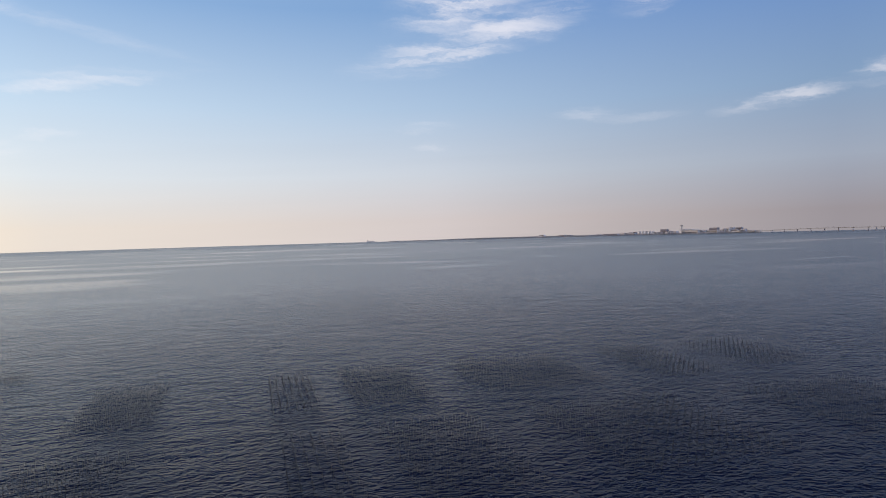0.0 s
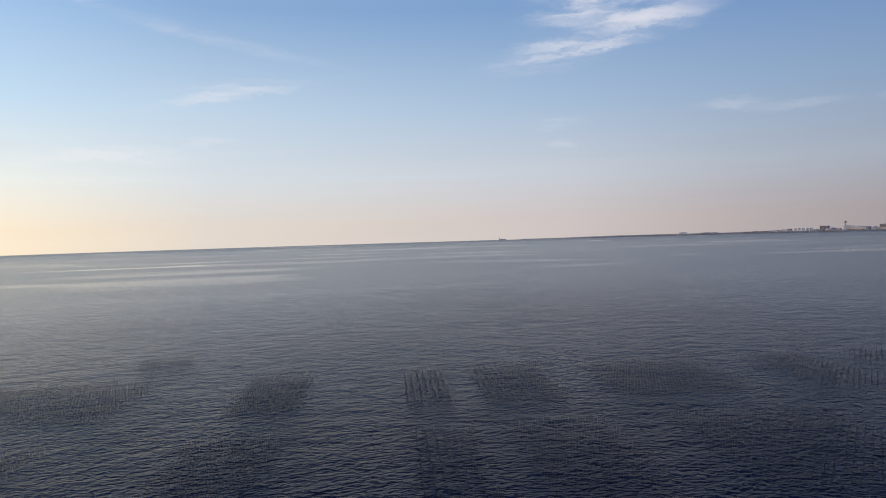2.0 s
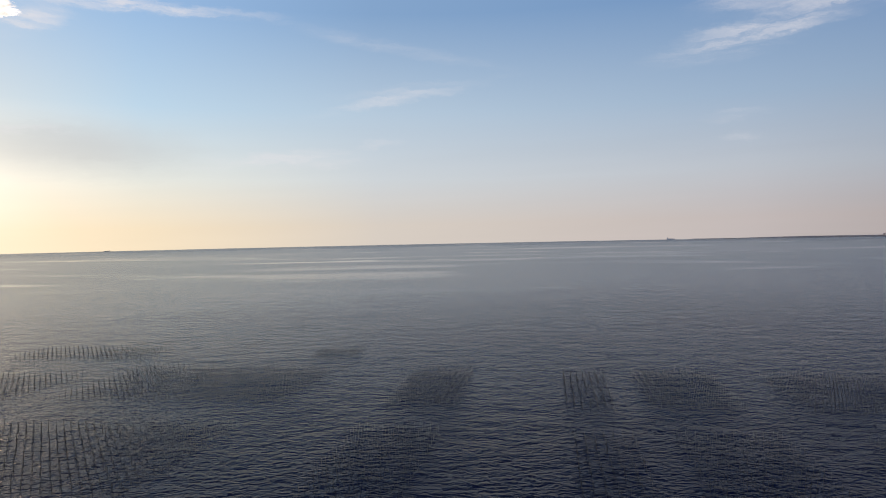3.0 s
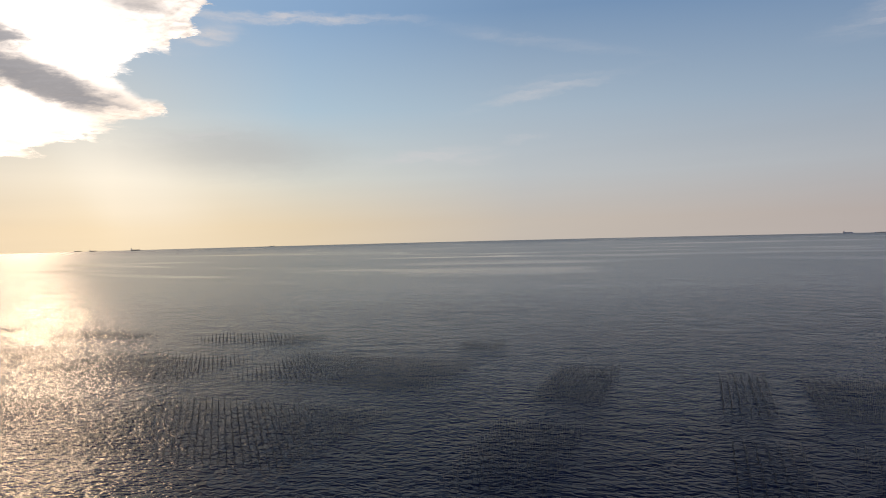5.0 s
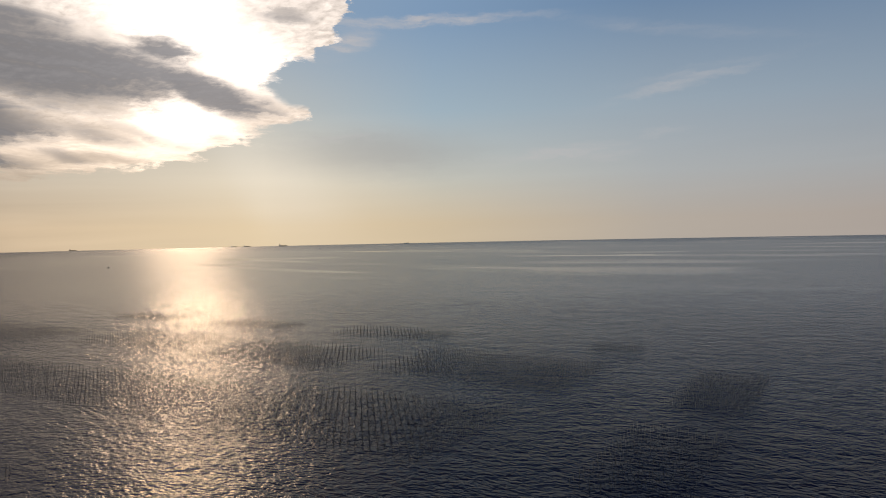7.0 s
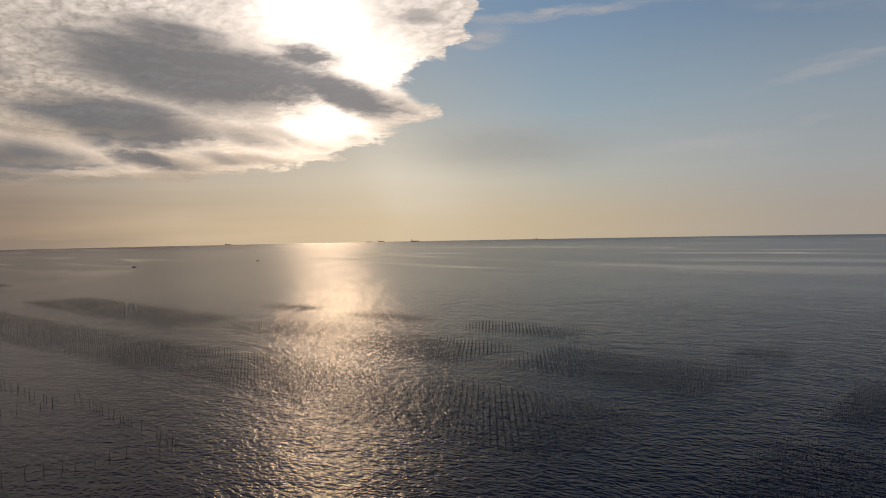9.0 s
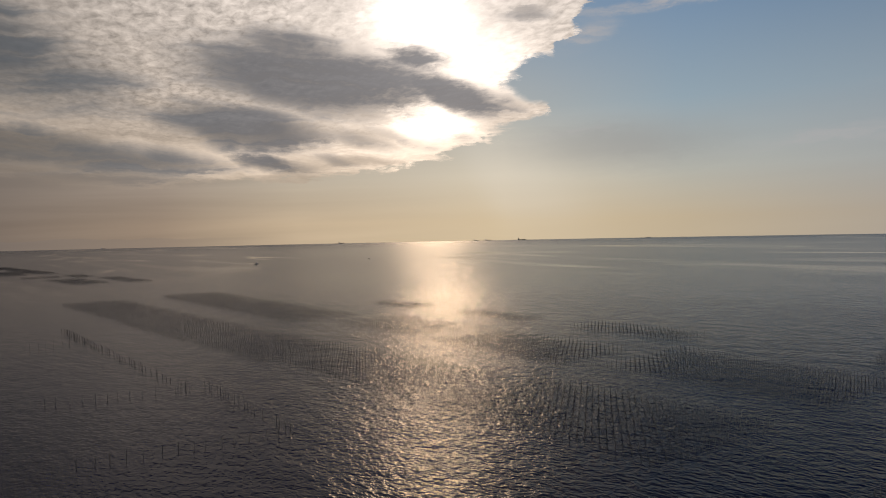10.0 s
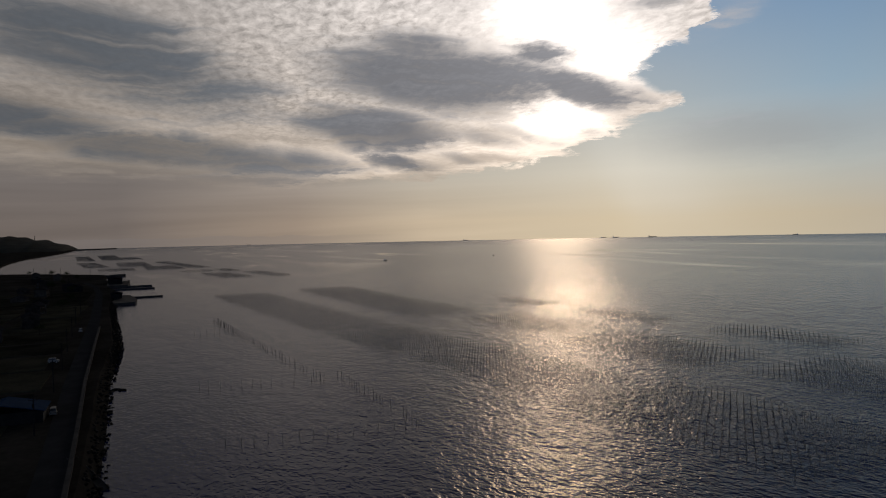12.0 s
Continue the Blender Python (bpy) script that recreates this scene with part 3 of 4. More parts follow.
FAR_PLOTS = [
    (-313, -245, 155, 190, 0.08), (-540, -465, 47, 87, 0.11), (-460, -390, 56, 95, 0.11), (-386, -308, 64, 103, 0.11),
    (-560, -475, 118, 162, 0.06), (-470, -391, 124, 167, 0.07), (-386, -334, 131, 173, 0.08),
    (-2240, -1700, -200, -165, 0.10), (-1540, -1260, -135, -100, 0.14), (-2340, -1710, -147, -100, 0.08), (-1185, -1088, -74, -24, 0.08), (-1500, -1250, -60, -8, 0.06),
    (-1960, -1760, -66, -32, 0.12), (-1240, -1085, -8, 45, 0.05), (-1480, -1110, 12, 40, 0.14), (-1010, -978, 42, 84, 0.0), (-910, -792, 63, 96, 0.15),
    (-1030, -950, 92, 112, 0.1), (-915, -790, 119, 142, 0.13),
]


# ---- sparse lines of stakes near the shore ----
def stake_line(xa, ya, xb, yb, gap, label):
    ob = thing("stake_line", ((xa + xb) / 2, (ya + yb) / 2, 0), label, "stake line", "sparse stake lines near the shore")
    k = max(2, round(math.hypot(xb - xa, yb - ya) / gap))
    r = random.Random(int(xa * 5 + ya))
    for i in range(k + 1):
        if r.random() < 0.12:
            continue
        for side in ((0,) if gap > 3 else (-0.7, 0.7)):
            p = new("pole", r.choice(STAKE_POLES))
            p.parent = ob
            x = xa + (xb - xa) * i / k - (xa + xb) / 2 + r.uniform(-0.5, 0.5)
            y = ya + (yb - ya) * i / k - (ya + yb) / 2 + side + r.uniform(-0.5, 0.5)
            p.matrix_basis = pose(x, y, 0, r.gauss(0, 3), r.gauss(0, 3), 0)
    return ob


STAKES = [(-375, 33, -330, 37, 2.8), (-330, 37, -200, 49, 3.1), (-203, 55, -141, 57, 3.1), (-200, 49, -209, 10, 3.05), (-141, 57, -146, 14, 3.05), (-330, 34, -324, 10, 3.05)]
for k in STAKES:
    stake_line(*k, "loose line of dark stakes standing in shallow water")


# ---- far shore: airport island and bridge ----
RIM = 4750.0


def rim(az):
    return polar(az, RIM)


def island():
    bm = B()
    lo, hi = [], []
    for i in range(61):
        az = -11.8 - 31.0 * i / 60
        k = max(0.0, min(1.0, (i - 6) / 10))
        h = 1.5 + 6 * k + 1.0 * noise.noise(Vector((i * 0.7, 0, 0)))
        if i > 55:
            h *= (61 - i) / 6
        for r_, row in ((RIM, lo), (RIM + 160, hi)):
            x, y = polar(az, r_)
            row.append((bm.verts.new((x, y, -2)), bm.verts.new((x, y, h + 1.5)) if row is hi else bm.verts.new((x, y, h))))
    for a in range(60):
        bm.faces.new((lo[a][0], lo[a + 1][0], lo[a + 1][1], lo[a][1]))
        bm.faces.new((lo[a][1], lo[a + 1][1], hi[a + 1][1], hi[a][1]))
        bm.faces.new((hi[a][1], hi[a + 1][1], hi[a + 1][0], hi[a][0]))
    bmesh.ops.recalc_face_normals(bm, faces=bm.faces)
    tagged(new("island", mesh_of("island", bm, island_stone)), "long low reclaimed island with a stone sea wall", "island", kind="structure")


island()


def at_rim(name, az, label, category, group="", deeper=60):
    x, y = polar(az, RIM + deeper)
    return thing(name, (x, y, 6.0), label, category, group, turn=az - 32)


def block(az, wide, tall, mat, label, floors=5, deep=30, deeper=60, band=True):
    ob = at_rim("terminal_block", az, label, "building", "airport buildings", deeper)
    part("body", box(B(), -wide / 2, wide / 2, -deep / 2, deep / 2, 0, tall), mat, ob)
    part("parapet", box(B(), -wide / 2 - 0.6, wide / 2 + 0.6, -deep / 2 - 0.6, deep / 2 + 0.6, tall, tall + 1.2), grey_panel, ob)
    if band:
        for i in range(floors):
            z = tall * (i + 0.5) / floors
            part("window_band", box(B(), -wide / 2 + 1.5, wide / 2 - 1.5, -deep / 2 - 0.25, -deep / 2, z, z + tall / floors * 0.2), window_glass, ob)
    return ob


def view_bearing(x):
    """Bearing that fits a far-shore thing to column x of the camera's opening view."""
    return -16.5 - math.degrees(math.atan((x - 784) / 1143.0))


def airport():
    tower = at_rim("control_tower", view_bearing(1207), "tall white airport control tower with a dark glass cab", "control tower")
    part("shaft", rod(B(), (0, 0, 0), (0, 0, 44), 5.2, 4.6, 10), white_paint, tower)
    cab = part("cab", rod(B(), (0, 0, 44), (0, 0, 49), 4.6, 7.2, 10), white_paint, tower)
    part("window_ring", rod(B(), (0, 0, 49), (0, 0, 54), 7.0, 7.6, 10), window_glass, cab)
    part("roof", rod(B(), (0, 0, 54), (0, 0, 57), 7.8, 4.0, 10), grey_panel, cab)
    part("mast", rod(B(), (0, 0, 57), (0, 0, 63), 0.8, 0.4, 5), steel_dark, tower)
    for x in (1133, 1139, 1145, 1151, 1156.5):
        tank = at_rim("storage_tank", view_bearing(x), "round white fuel storage tank", "storage tank", "fuel tanks", 20)
        part("shell", rod(B(), (0, 0, 0), (0, 0, 20), 8.2, 8.2, 14), white_paint, tank)
        part("dome", rod(B(), (0, 0, 20), (0, 0, 22), 8.2, 2.0, 14), white_paint, tank)
    block(view_bearing(1177), 50, 30, dark_panel, "dark grey block-shaped office building", 6)
    block(view_bearing(1265), 58, 32, dark_panel, "dark grey slab hotel with banded windows", 8)
    block(view_bearing(1287), 26, 22, grey_panel, "pale grey hotel block", 5)
    block(view_bearing(1297), 26, 32, grey_panel, "pale grey high hotel block", 8)
    block(view_bearing(1310), 34, 30, dark_panel, "dark grey high hotel block", 8)
    for x, w, h, mat, label in ((960, 40, 13, white_paint, "long low white hangar"), (996, 45, 7, dark_panel, "low dark airport shed"), (1009, 34, 7, dark_panel, "low dark airport shed"),
                                (1112, 120, 9, grey_panel, "long low grey cargo shed"), (1080, 90, 7, dark_panel, "long low dark airport shed"), (1125, 14, 17, dark_panel, "small dark service block"),
                                (1192, 60, 14, grey_panel, "grey low pier building"), (1256, 130, 13, white_paint, "long white concourse with flat roof"),
                                (1300, 110, 8, white_paint, "low white parking deck"), (1330, 70, 8, grey_panel, "low grey utility building"), (1163, 26, 11, white_paint, "small white cargo shed"), (1170, 18, 8, grey_panel, "small grey cargo shed"),
                                (1182, 22, 12, white_paint, "small white terminal annex"), (1187, 16, 18, grey_panel, "narrow pale service block"), (1197, 24, 13, white_paint, "small white terminal annex"),
                                (1243, 40, 14, grey_panel, "grey terminal wing with flat roof"), (1248, 22, 18, white_paint, "white terminal wing with flat roof"), (1276, 34, 16, grey_panel, "pale grey low hotel wing"),
                                (1282, 24, 24, grey_panel, "pale grey hotel wing"), (1291, 20, 26, white_paint, "white high hotel block"), (1303, 40, 16, grey_panel, "pale grey low hotel wing"),
                                (1317, 30, 18, grey_panel, "pale grey station block"), (1104, 30, 12, white_paint, "long low white hangar"), (1118, 26, 14, white_paint, "white hangar with flat roof"),
                                (1090, 40, 7, grey_panel, "low grey airport shed"), (1060, 36, 5, dark_panel, "low dark airport shed"), (1040, 50, 4, grey_panel, "low grey airport shed"), (1341, 60, 5, white_paint, "low white quay shed")):
        block(view_bearing(x), w, h, mat, label, 1, 30, 35, h > 12)
    hall = at_rim("terminal_hall", view_bearing(1224), "white passenger terminal with a sloping roof", "building")
    bm = B()
    prism(bm, [(-66, -25), (66, -25), (66, 25), (-66, 25)], 0, 18)
    part("body", bm, white_paint, hall)
    bm = B()
    a = [bm.verts.new(p) for p in ((-70, -30, 26), (70, -30, 18.6), (70, 30, 20), (-70, 30, 29))]
    b = [bm.verts.new(p) for p in ((-70, -30, 18.1), (70, -30, 18.05), (70, 30, 18.05), (-70, 30, 18.1))]
    bm.faces.new(a)
    bm.faces.new(b[::-1])
    for i in range(4):
        j = (i + 1) % 4
        bm.faces.new((b[i], b[j], a[j], a[i]))
    part("roof", bm, white_paint, hall)
    part("window_band", box(B(), -60, 60, -25.4, -25, 3, 6), window_glass, hall)


airport()


def bridge():
    x0, y0 = rim(view_bearing(1325))
    x1, y1 = polar(view_bearing(1625), 4350)
    L = math.hypot(x1 - x0, y1 - y0)
    ob = thing("bridge", (x0, y0, 0), "long low grey sea bridge on many piers", "bridge", turn=math.degrees(math.atan2(y1 - y0, x1 - x0)))

    def deck(s):
        return 3 + 14 * math.sin(min(1, s / 0.62) * math.pi / 2) - 3 * max(0, s - 0.62)

    for i in range(24):
        a, b = i / 24, (i + 1) / 24
        bm = B()
        vs = [[bm.verts.new((s * L, w, deck(s) + z)) for w, z in ((-7, 1.4), (7, 1.4), (7, 4.2), (-7, 4.2))] for s in (a, b)]
        for k in range(4):
            m = (k + 1) % 4
            bm.faces.new((vs[0][k], vs[0][m], vs[1][m], vs[1][k]))
        bm.faces.new(vs[0][::-1])
        bm.faces.new(vs[1])
        part("deck_span", bm, bridge_steel, ob)
    for i in range(1, 24, 1):
        s = i / 24
        if i % 2 == 0 or s > 0.75:
            p = part("pier", box(B(), s * L - 1.3, s * L + 1.3, -5, 5, -4, deck(s) + 1.5, 0.2), grey_panel, ob)
            part("footing", box(B(), s * L - 3.0, s * L + 3.0, -7, 7, -4, 1.2), island_stone, p)
    for i in range(30):
        s = (i + 0.5) / 30
        part("lamp_post", rod(B(), (s * L, 6, deck(s) + 4.2), (s * L, 6, deck(s) + 12), 0.35, 0.25, 4), steel_dark, ob)


bridge()


# ---- vessels ----
def cargo_ship(az, distance, length, label, turn=0.0, mat=None):
    x, y = polar(az, distance)
    ob = thing("cargo_ship", (x, y, 0), label, "ship", "ships at anchor on the horizon", turn=az + turn)
    h, w = length * 0.09, length * 0.16
    bm = B()
    prism(bm, [(-length / 2, -w / 2), (length * 0.36, -w / 2), (length / 2, 0), (length * 0.36, w / 2), (-length / 2, w / 2)], -1, h)
    for v in bm.verts:
        if v.co.z < 0:
            v.co.x *= 0.95
    part("hull", bm, mat or hull_dark, ob)
    house = part("deckhouse", box(B(), -length * 0.46, -length * 0.33, -w * 0.42, w * 0.42, h, h + length * 0.13), grey_panel, ob)
    part("window_band", box(B(), -length * 0.33, -length * 0.328, -w * 0.36, w * 0.36, h + length * 0.09, h + length * 0.11), window_glass, house)
    part("funnel", rod(B(), (-length * 0.43, 0, h + length * 0.13), (-length * 0.43, 0, h + length * 0.19), length * 0.02, length * 0.018, 8), hull_dark, ob)
    for k in (-0.15, 0.08, 0.3):
        part("hatch", box(B(), length * (k - 0.08), length * (k + 0.08), -w * 0.35, w * 0.35, h, h + length * 0.018), hull_grey, ob)
    part("foremast", rod(B(), (length * 0.42, 0, h), (length * 0.42, 0, h + length * 0.12), length * 0.006, length * 0.004, 5), steel_dark, ob)
    return ob


for az, d, length, turn in ((47.43, 4700, 56, 4), (51.45, 4880, 40, -10), (50.42, 4880, 44, 8), (36.78, 4860, 34, 175), (37.3, 4890, 10, 60), (63.35, 4860, 42, 12),
                            (82.15, 4860, 28, 5), (-14.03, 4850, 15, 170), (-14.35, 4850, 14, 20), (-18.1, 4920, 40, 0)):
    cargo_ship(az, d, length, "dark cargo ship low on the horizon", turn)
# this hull's pale paint stands in for the haze before it
cargo_ship(-10.15, 4930, 56, "cargo ship far out, painted pale grey to suggest haze", 3, grey_panel)


def fishing_boat(az, distance, length, turn, label):
    x, y = polar(az, distance)
    ob = thing("fishing_boat", (x, y, 0), label, "boat", "small boats on the bay", turn=az + turn)
    w, L = length * 0.26, length
    bm = B()
    prism(bm, [(-L / 2, -w / 2), (L * 0.2, -w / 2), (L * 0.5, 0), (L * 0.2, w / 2), (-L / 2, w / 2)], -0.3, L * 0.12)
    for v in bm.verts:
        if v.co.z < 0:
            v.co.x, v.co.y = v.co.x * 0.9, v.co.y * 0.7
        elif v.co.x > L * 0.4:
            v.co.z += L * 0.06
    part("hull", bm, hull_dark, ob)
    cabin = part("cabin", box(B(), -L * 0.22, L * 0.02, -w * 0.33, w * 0.33, L * 0.12, L * 0.30, 0.1), grey_panel, ob)
    part("window_band", box(B(), L * 0.0, L * 0.015, -w * 0.26, w * 0.26, L * 0.21, L * 0.27), window_glass, cabin)
    part("mast", rod(B(), (-L * 0.1, 0, L * 0.3), (-L * 0.1, 0, L * 0.55), 0.06, 0.04, 5), steel_dark, ob)


fishing_boat(60.98, 1335, 6, 150, "small dark fishing boat under way")
fishing_boat(70.54, 1205, 7.5, 10, "small dark fishing boat lying still")
fishing_boat(44.3, 2930, 11, 20, "dark fishing boat far out")


# ---- hill and harbour ----
def hill():
    bm = B()
    nx, ny = 110, 12
    # a ridge that falls steeply to the cape at its seaward end
    made = []
    for j in range(ny + 1):
        made.append([])
        for i in range(nx + 1):
            s, q = i / nx, j / ny
            x = -3600 - 900 * q + 260 * s
            y = -375 - 1100 * s
            end = min(1.0, s * 26) ** 0.5
            ridge = math.sin(math.pi * q) ** 0.7
            h = (62 + 26 * noise.noise(Vector((s * 7, q, 2.0))) + 14 * noise.noise(Vector((s * 23, q * 3, 5)))) * (0.72 + 0.28 * min(1, s * 4))
            made[-1].append(bm.verts.new((x, y, max(0.5, h * end * ridge))))
    for j in range(ny):
        for i in range(nx):
            bm.faces.new((made[j][i], made[j][i + 1], made[j + 1][i + 1], made[j + 1][i]))
    bmesh.ops.recalc_face_normals(bm, faces=bm.faces)
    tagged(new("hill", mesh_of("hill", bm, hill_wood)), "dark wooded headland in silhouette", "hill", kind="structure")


hill()


def pier(outline, top, label, name="pier"):
    bm = B()
    prism(bm, outline, -2, top)
    bmesh.ops.recalc_face_normals(bm, faces=bm.faces)
    ob = thing(name, (0, 0, 0), label, "pier", "harbour piers")
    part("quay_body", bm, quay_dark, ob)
    return ob


def strip(xa, ya, xb, yb, w):
    d = Vector((xb - xa, yb - ya)).normalized()
    s = Vector((-d.y, d.x)) * w / 2
    return [(xa - s.x, ya - s.y), (xb - s.x, yb - s.y), (xb + s.x, yb + s.y), (xa + s.x, ya + s.y)]


pier(strip(-565, -30, -566, 10, 3.5), 1.1, "narrow dark breakwater reaching into the bay")
pier([(-500, -30), (-508, -9), (-532, -8), (-575, -14), (-575, -30)], 2.0, "dark rubble quay with a sloping end")
pier(strip(-665, -35, -667, 5, 4), 1.3, "narrow dark breakwater reaching into the bay")
pier(strip(-702, -35, -703, 3, 4), 1.4, "narrow dark breakwater reaching into the bay")
pier([(-690, -40), (-700, -18), (-775, -18), (-775, -45)], 2.8, "broad dark harbour quay")
pier(strip(-900, -50, -925, -30, 9), 3.2, "dark outer quay with a low light")
pier(strip(-3900, -345, -4270, -172, 14), 7.0, "long far breakwater in silhouette")


# ---- things on the land ----
def shed(x, y, wide, deep, high, turn, wall_mat, roof_mat, label, posts=0):
    ob = thing("shed", (x, y, LAND), label, "shed", turn=turn)
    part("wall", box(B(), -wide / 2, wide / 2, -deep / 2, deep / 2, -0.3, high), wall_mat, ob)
    roof = part("roof", gable(B(), -wide / 2, wide / 2, -deep / 2, deep / 2, high, high + deep * 0.12, 0.6), roof_mat, ob, "sheet-metal roof")
    k = int(wide / 1.5)
    for i in range(k):
        xx = -wide / 2 + wide * (i + 0.5) / k
        bm = B()
        rod(bm, (xx, -deep / 2 - 0.6, high + 0.12), (xx, 0, high + deep * 0.12 + 0.2), 0.05, 0.05, 4)
        part("roof_rib", bm, roof_mat, roof)
    for i in range(3):
        xx = -wide / 2 + wide * (i + 0.5) / 3
        part("shutter_door", box(B(), xx - 1.6, xx + 1.6, deep / 2, deep / 2 + 0.06, 0, high * 0.75), steel_dark, ob)
    return ob


def house_at(x, y, turn, wide, deep, storeys, label):
    ob = thing("house", (x, y, LAND), label, "house", "village houses behind the road", turn=turn)
    h = 2.8 * storeys
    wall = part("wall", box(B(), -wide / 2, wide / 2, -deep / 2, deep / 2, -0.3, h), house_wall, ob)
    for xx in (-wide / 2, wide / 2 - 0.15):
        bm = B()
        a = [bm.verts.new(p) for p in ((xx, -deep / 2, h), (xx, deep / 2, h), (xx, 0, h + deep * 0.22))]
        b = [bm.verts.new((v.co.x + 0.15, v.co.y, v.co.z)) for v in a]
        bm.faces.new(a)
        bm.faces.new(b[::-1])
        for i in range(3):
            j = (i + 1) % 3
            bm.faces.new((a[i], b[i], b[j], a[j]))
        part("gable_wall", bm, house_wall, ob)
    roof = part("roof", gable(B(), -wide / 2, wide / 2, -deep / 2, deep / 2, h, h + deep * 0.22), roof_tile, ob, "dark tiled roof")
    part("ridge", rod(B(), (-wide / 2 - 0.5, 0, h + deep * 0.22 + 0.2), (wide / 2 + 0.5, 0, h + deep * 0.22 + 0.2), 0.16, 0.16, 6), roof_tile, roof)
    for s in range(storeys):
        for i in range(3):
            xx = -wide / 2 + wide * (i + 0.5) / 3
            for side in (-1, 1):
                y0 = side * deep / 2
                w = part("window", box(B(), xx - 0.8, xx + 0.8, min(y0, y0 + side * 0.05), max(y0, y0 + side * 0.05), 0.9 + 2.8 * s, 2.1 + 2.8 * s), window_glass, ob)
                part("sill", box(B(), xx - 0.9, xx + 0.9, min(y0, y0 + side * 0.14), max(y0, y0 + side * 0.14), 0.8 + 2.8 * s, 0.88 + 2.8 * s), concrete, w)
    return ob


def tree_thing(x, y, high, seed):
    r = random.Random(seed)
    ob = thing("tree", (x, y, LAND), "dark round-crowned evergreen tree", "tree", "trees among the fields")
    trunk = rod(B(), (0, 0, -0.3), (0.15, 0.1, high * 0.5), 0.22, 0.12, 7)
    limbs = []
    for i in range(6):
        a, e = math.tau * i / 6 + r.uniform(-0.4, 0.4), r.uniform(0.4, 1.0)
        b = (math.cos(a) * high * 0.28, math.sin(a) * high * 0.28, high * (0.45 + 0.3 * e))
        rod(trunk, (0.1, 0.05, high * r.uniform(0.28, 0.48)), b, 0.09, 0.03, 5)
        limbs.append(b)
    part("trunk", trunk, bark, ob)
    crown = B()
    for i in range(420):
        bx, by, bz = r.choice(limbs + [(0, 0, high * 0.85)])
        g = high * 0.12
        c = Vector((bx + r.gauss(0, g), by + r.gauss(0, g), bz + r.gauss(0, g * 0.8)))
        s = high * r.uniform(0.02, 0.045)
        q = Euler((r.uniform(0, 6), r.uniform(0, 6), r.uniform(0, 6))).to_matrix()
        crown.faces.new([crown.verts.new(c + q @ Vector(p)) for p in ((-s, -s * 0.5, 0), (s, -s * 0.6, s * 0.3), (s * 0.8, s * 0.6, 0), (-s * 0.7, s * 0.5, s * 0.3))])
    part("crown", crown, foliage, ob)
    return ob


def car(x, y, turn, label):
    ob = thing("car", (x, y, LAND + 0.05), label, "car", "cars parked by the road", turn=turn)
    bm = box(B(), -1.7, 1.7, -0.74, 0.74, 0.28, 0.95, 0.06)
    part("body", bm, van_white_shaded, ob)
    part("cabin", box(B(), -1.5, 0.9, -0.7, 0.7, 0.95, 1.65, 0.16), van_white_shaded, ob)
    part("windscreen", box(B(), 0.76, 0.93, -0.55, 0.55, 1.02, 1.5, 0.03), window_glass, ob)
    for s in (-1, 1):
        part("side_window", box(B(), -1.3, 0.6, s * 0.66 - 0.04, s * 0.66 + 0.04, 1.05, 1.5, 0.01), window_glass, ob)
        part("headlight", box(B(), 1.68, 1.72, s * 0.55 - 0.14, s * 0.55 + 0.14, 0.62, 0.8), window_glass, ob)
        for xx in (-1.1, 1.1):
            wheel = part("wheel", rod(B(), (xx, s * 0.72 - 0.1, 0.28), (xx, s * 0.72 + 0.1, 0.28), 0.29, 0.29, 12), rope_dark, ob)
            part("rim", rod(B(), (xx, s * 0.83 - 0.02, 0.28), (xx, s * 0.83 + 0.01, 0.28), 0.17, 0.17, 10), white_paint, wheel)
    return ob


def utility_pole(x, y, high, turn=0.0):
    ob = thing("utility_pole", (x, y, LAND), "tall concrete utility pole with crossarms", "utility pole", "utility poles along the coast road", turn=turn)
    part("mast", rod(B(), (0, 0, -0.5), (0, 0, high), 0.17, 0.11, 8), shed_wall, ob)
    for z in (high - 0.5, high - 1.3):
        arm = part("crossarm", box(B(), -0.06, 0.06, -0.9, 0.9, z, z + 0.1), shed_wall, ob)
        for yy in (-0.8, 0.0, 0.8):
            part("insulator", rod(B(), (0, yy, z + 0.1), (0, yy, z + 0.28), 0.05, 0.04, 6), shed_wall, arm)
    part("transformer", rod(B(), (0.35, 0, high - 2.9), (0.35, 0, high - 2.0), 0.24, 0.24, 10), shed_wall, ob)
    return ob


# fields between the road and the village, each a slightly raised bed
r_field = random.Random(11)
for i in range(15):
    x1 = -112 - i * 34
    road_y = -18 - max(0, -x1 - 220) * 0.036
    for j in range(3):
        y1 = road_y - 9 - j * 34 - r_field.uniform(0, 4)
        bm = box(B(), x1 - 31 + r_field.uniform(-2, 2), x1, y1 - 30, y1, LAND - 0.2, LAND + r_field.uniform(0.12, 0.4), 0.25)
        ob = new("field", mesh_of("field", bm, field_dark))
        tagged(ob, "dark low crop field with bare earth paths", "field", "fields behind the road", kind="structure")

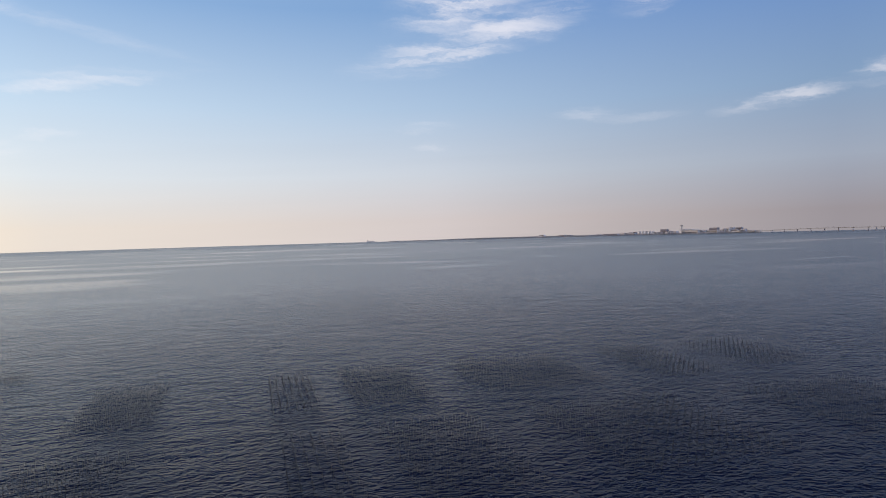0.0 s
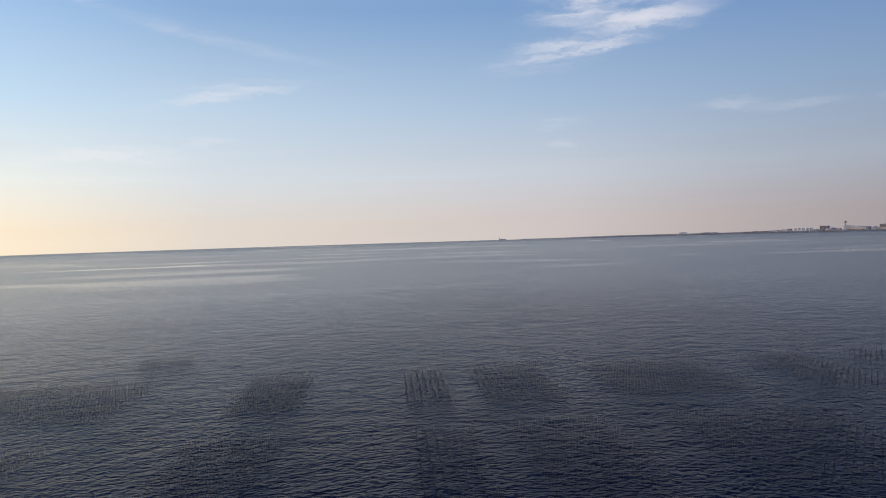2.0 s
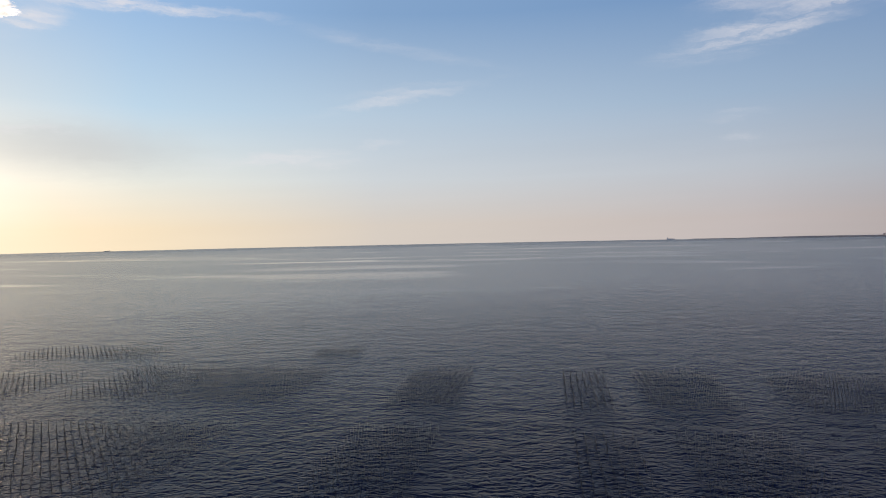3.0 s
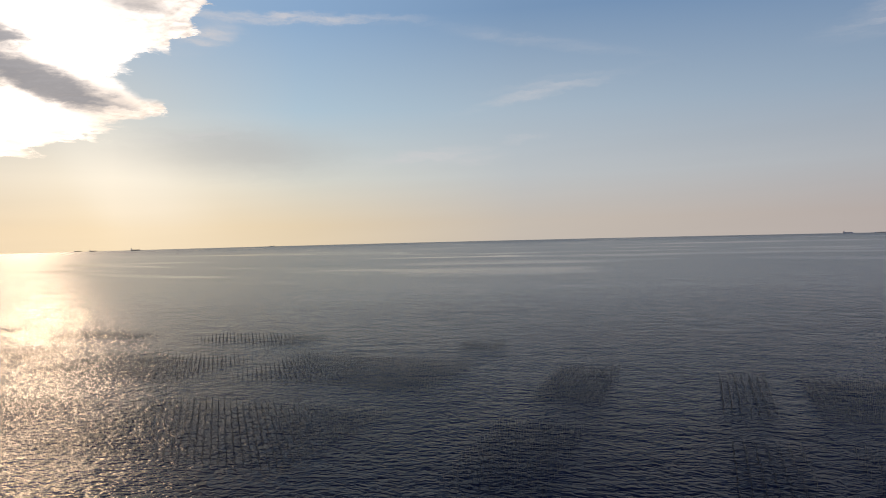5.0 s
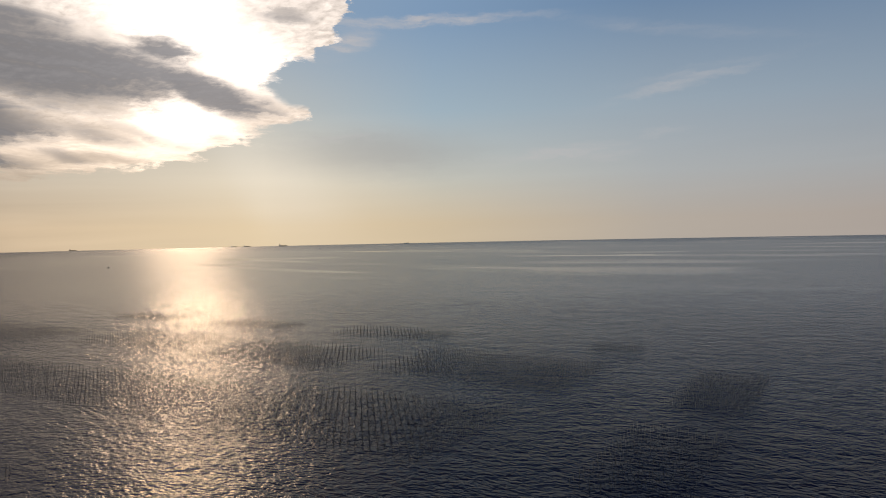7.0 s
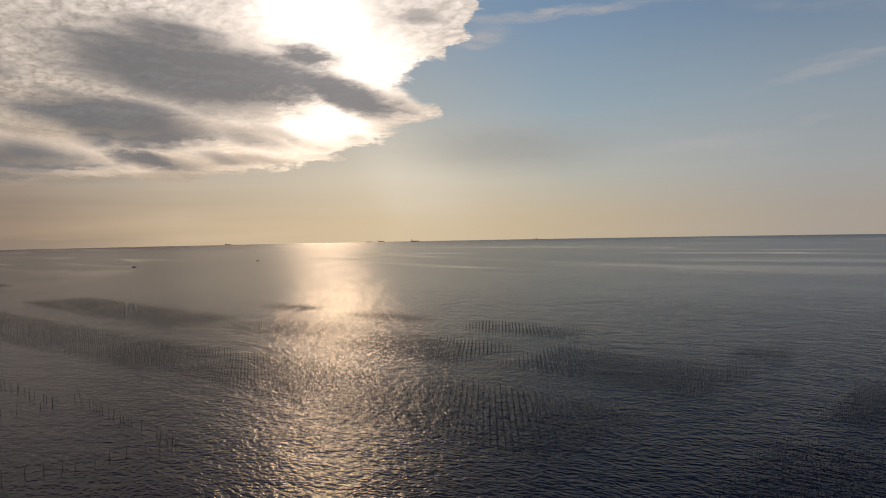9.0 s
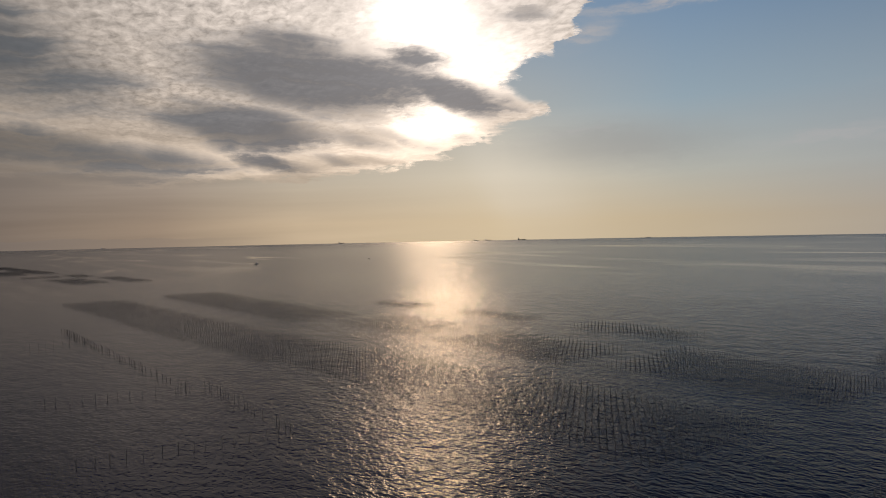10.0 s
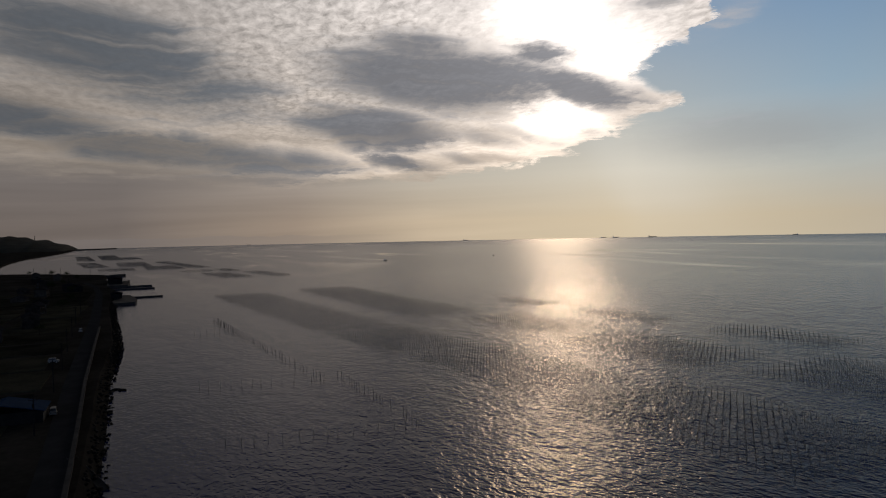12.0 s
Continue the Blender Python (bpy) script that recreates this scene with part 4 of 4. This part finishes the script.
shed(-180.5, -31.6, 8.5, 16.5, 2.9, 0, shed_wall, roof_blue, "long shed with a blue sheet-metal roof beside the road")
shed(-250, -58, 13, 9, 3.6, 8, house_wall, roof_tile, "small dark farm shed among the fields")
shed(-735, -31, 44, 12, 5.0, 4, shed_wall, roof_tile, "long dark harbour shed on the quay")
shed(-640, -60, 30, 12, 4.6, 12, shed_wall, roof_tile, "dark harbour store near the road")
shed(-540, -22, 12, 7, 3.2, 4, shed_wall, roof_tile, "small dark boat shed on the quay")
r_house = random.Random(5)
HOUSES = [(-330, -62), (-352, -88), (-378, -54), (-408, -76), (-440, -60), (-470, -92), (-505, -66), (-545, -84), (-590, -76), (-640, -96), (-700, -90), (-770, -104), (-835, -92),
          (-890, -120), (-300, -110), (-420, -128), (-560, -130), (-680, -150)]
for x, y in HOUSES:
    house_at(x, y, r_house.uniform(-12, 20), r_house.uniform(9, 13), r_house.uniform(7, 9), r_house.choice((1, 2, 2)), "dark tile-roofed house with shade in its colours")
for i, (x, y) in enumerate([(-228, -52), (-238, -78), (-282, -72), (-345, -46), (-395, -98), (-455, -48), (-520, -50), (-610, -58), (-660, -78), (-745, -78), (-820, -72), (-905, -90),
                            (-940, -110), (-980, -140)]):
    tree_thing(x, y, r_house.uniform(4.5, 8.5), i)
for x, y, a, label in ((-262, -31, 80, "small white van parked beside the field"), (-345, -29.5, 8, "small white van at the roadside"),
                       (-183, -22.1, 4, "small white van in front of the blue-roofed shed")):
    car(x, y, a, label)
for x, y in ((-165, -21.0), (-210, -22.5), (-245, -24.0), (-285, -26.5), (-330, -29), (-380, -32), (-430, -34), (-490, -39), (-550, -44), (-620, -50), (-700, -66), (-900, -62), (-1000, -135),
             (-960, -100), (-985, -120)):
    utility_pole(x, y - 2.6, 9.0)

# armour stones on the sea side of the wall
def stone_mesh(seed):
    r = random.Random(seed)
    bm = B()
    bmesh.ops.create_icosphere(bm, subdivisions=1, radius=1.0)
    for v in bm.verts:
        v.co *= r.uniform(0.75, 1.15)
        v.co.z *= 0.7
    return mesh_of("stone", bm, shaded_stone)


def shore_y(x):
    for (xa, ya), (xb, yb) in zip(SHORE, SHORE[1:]):
        if xb <= x <= xa:
            return ya + (yb - ya) * (x - xa) / (xb - xa)
    return -10.0


STONES = [stone_mesh(i) for i in range(6)]
bank = thing("stone_bank", (-250, -12, 0), "bank of armour stones along the shore, coloured dark for shade", "stone bank")
r_stone = random.Random(3)
for i in range(300):
    x = -112 - 150 * i / 300 + r_stone.uniform(-0.6, 0.6)
    k = r_stone.random()
    s = r_stone.uniform(0.3, 0.65)
    st = new("stone", r_stone.choice(STONES))
    st.parent = bank
    st.matrix_basis = pose(x + 250, shore_y(x) + 1.1 - 3.9 * k + 12, -0.25 + 2.8 * k, 0, 0, r_stone.uniform(0, 360)) @ Matrix.Diagonal((s, s, s, 1))
rest = B()
for i in range(900):
    x = -262 - 380 * i / 900
    k = r_stone.random()
    s = r_stone.uniform(0.4, 0.9)
    c = Vector((x + 250, shore_y(x) + 1.4 - 4.0 * k + 12, -0.25 + 2.8 * k))
    top = rest.verts.new(c + Vector((0, 0, s * 0.8)))
    low = rest.verts.new(c - Vector((0, 0, s * 0.6)))
    ring = [rest.verts.new(c + Vector((math.cos(a) * s * r_stone.uniform(0.7, 1.2), math.sin(a) * s * r_stone.uniform(0.7, 1.2), r_stone.uniform(-0.2, 0.2)))) for a in (0, 1.2, 2.5, 3.8, 5.1)]
    for a in range(5):
        b = (a + 1) % 5
        rest.faces.new((ring[a], ring[b], top))
        rest.faces.new((ring[b], ring[a], low))
tagged(part("stone_rest", rest, shaded_stone, bank, "farther armour stones"), kind="stuff")
spur = thing("stone_spur", (-218, -10.5, 0), "short spur of dark stones in the water", "stone spur")
for i in range(9):
    st = new("stone", STONES[i % 6])
    st.parent = spur
    st.matrix_basis = pose(r_stone.uniform(-1.5, 1.5), -1.5 + i * 0.55, 0.1, 0, 0, i * 40) @ Matrix.Diagonal((0.8, 0.8, 0.8, 1))

def slipway(xa, ya, xb, yb, wide):
    """A sloping concrete ramp from the wall down to the water."""
    ob = thing("slipway", ((xa + xb) / 2, (ya + yb) / 2, 0), "narrow near-black concrete slipway down the stone bank", "slipway")
    cx, cy = (xa + xb) / 2, (ya + yb) / 2
    d = Vector((xb - xa, yb - ya)).normalized()
    s = Vector((-d.y, d.x)) * wide / 2
    bm = B()
    top = [bm.verts.new((p.x - cx, p.y - cy, z)) for p, z in ((Vector((xa, ya)) - s, 3.1), (Vector((xb, yb)) - s, 0.25), (Vector((xb, yb)) + s, 0.25), (Vector((xa, ya)) + s, 3.1))]
    low = [bm.verts.new((v.co.x, v.co.y, -0.6)) for v in top]
    bm.faces.new(top)
    bm.faces.new(low[::-1])
    for i in range(4):
        j = (i + 1) % 4
        bm.faces.new((low[i], low[j], top[j], top[i]))
    bmesh.ops.recalc_face_normals(bm, faces=bm.faces)
    part("ramp", bm, concrete, ob)
    for k in (-1, 1):
        kerb = B()
        e = s * k
        rod(kerb, (xa + e.x - cx, ya + e.y - cy, 3.2), (xb + e.x - cx, yb + e.y - cy, 0.35), 0.12, 0.12, 4)
        part("kerb", kerb, concrete, ob)


slipway(-144, -14.6, -131, -8.2, 1.6)
slipway(-119, -13.4, -110, -8.0, 1.6)


def radio_mast(az, distance, base, high):
    x, y = polar(az, distance)
    ob = thing("radio_mast", (x, y, base), "thin lattice radio mast on the headland", "radio mast")
    for i in range(3):
        a = i * 2.094
        part("leg", rod(B(), (math.cos(a) * 2.4, math.sin(a) * 2.4, 0), (math.cos(a) * 0.5, math.sin(a) * 0.5, high), 0.5, 0.35, 5), steel_dark, ob)
    for i in range(6):
        z = high * (i + 0.5) / 6
        w = 2.4 - 1.9 * z / high
        part("brace", box(B(), -w, w, -w, w, z, z + 0.4), steel_dark, ob)


radio_mast(97.7, 4080, 38, 46)

# ---- the plots' poles ----
for k in PLOTS:
    seaweed_plot(*k)
for k in FAR_PLOTS:
    seaweed_plot(*k, joined=True)
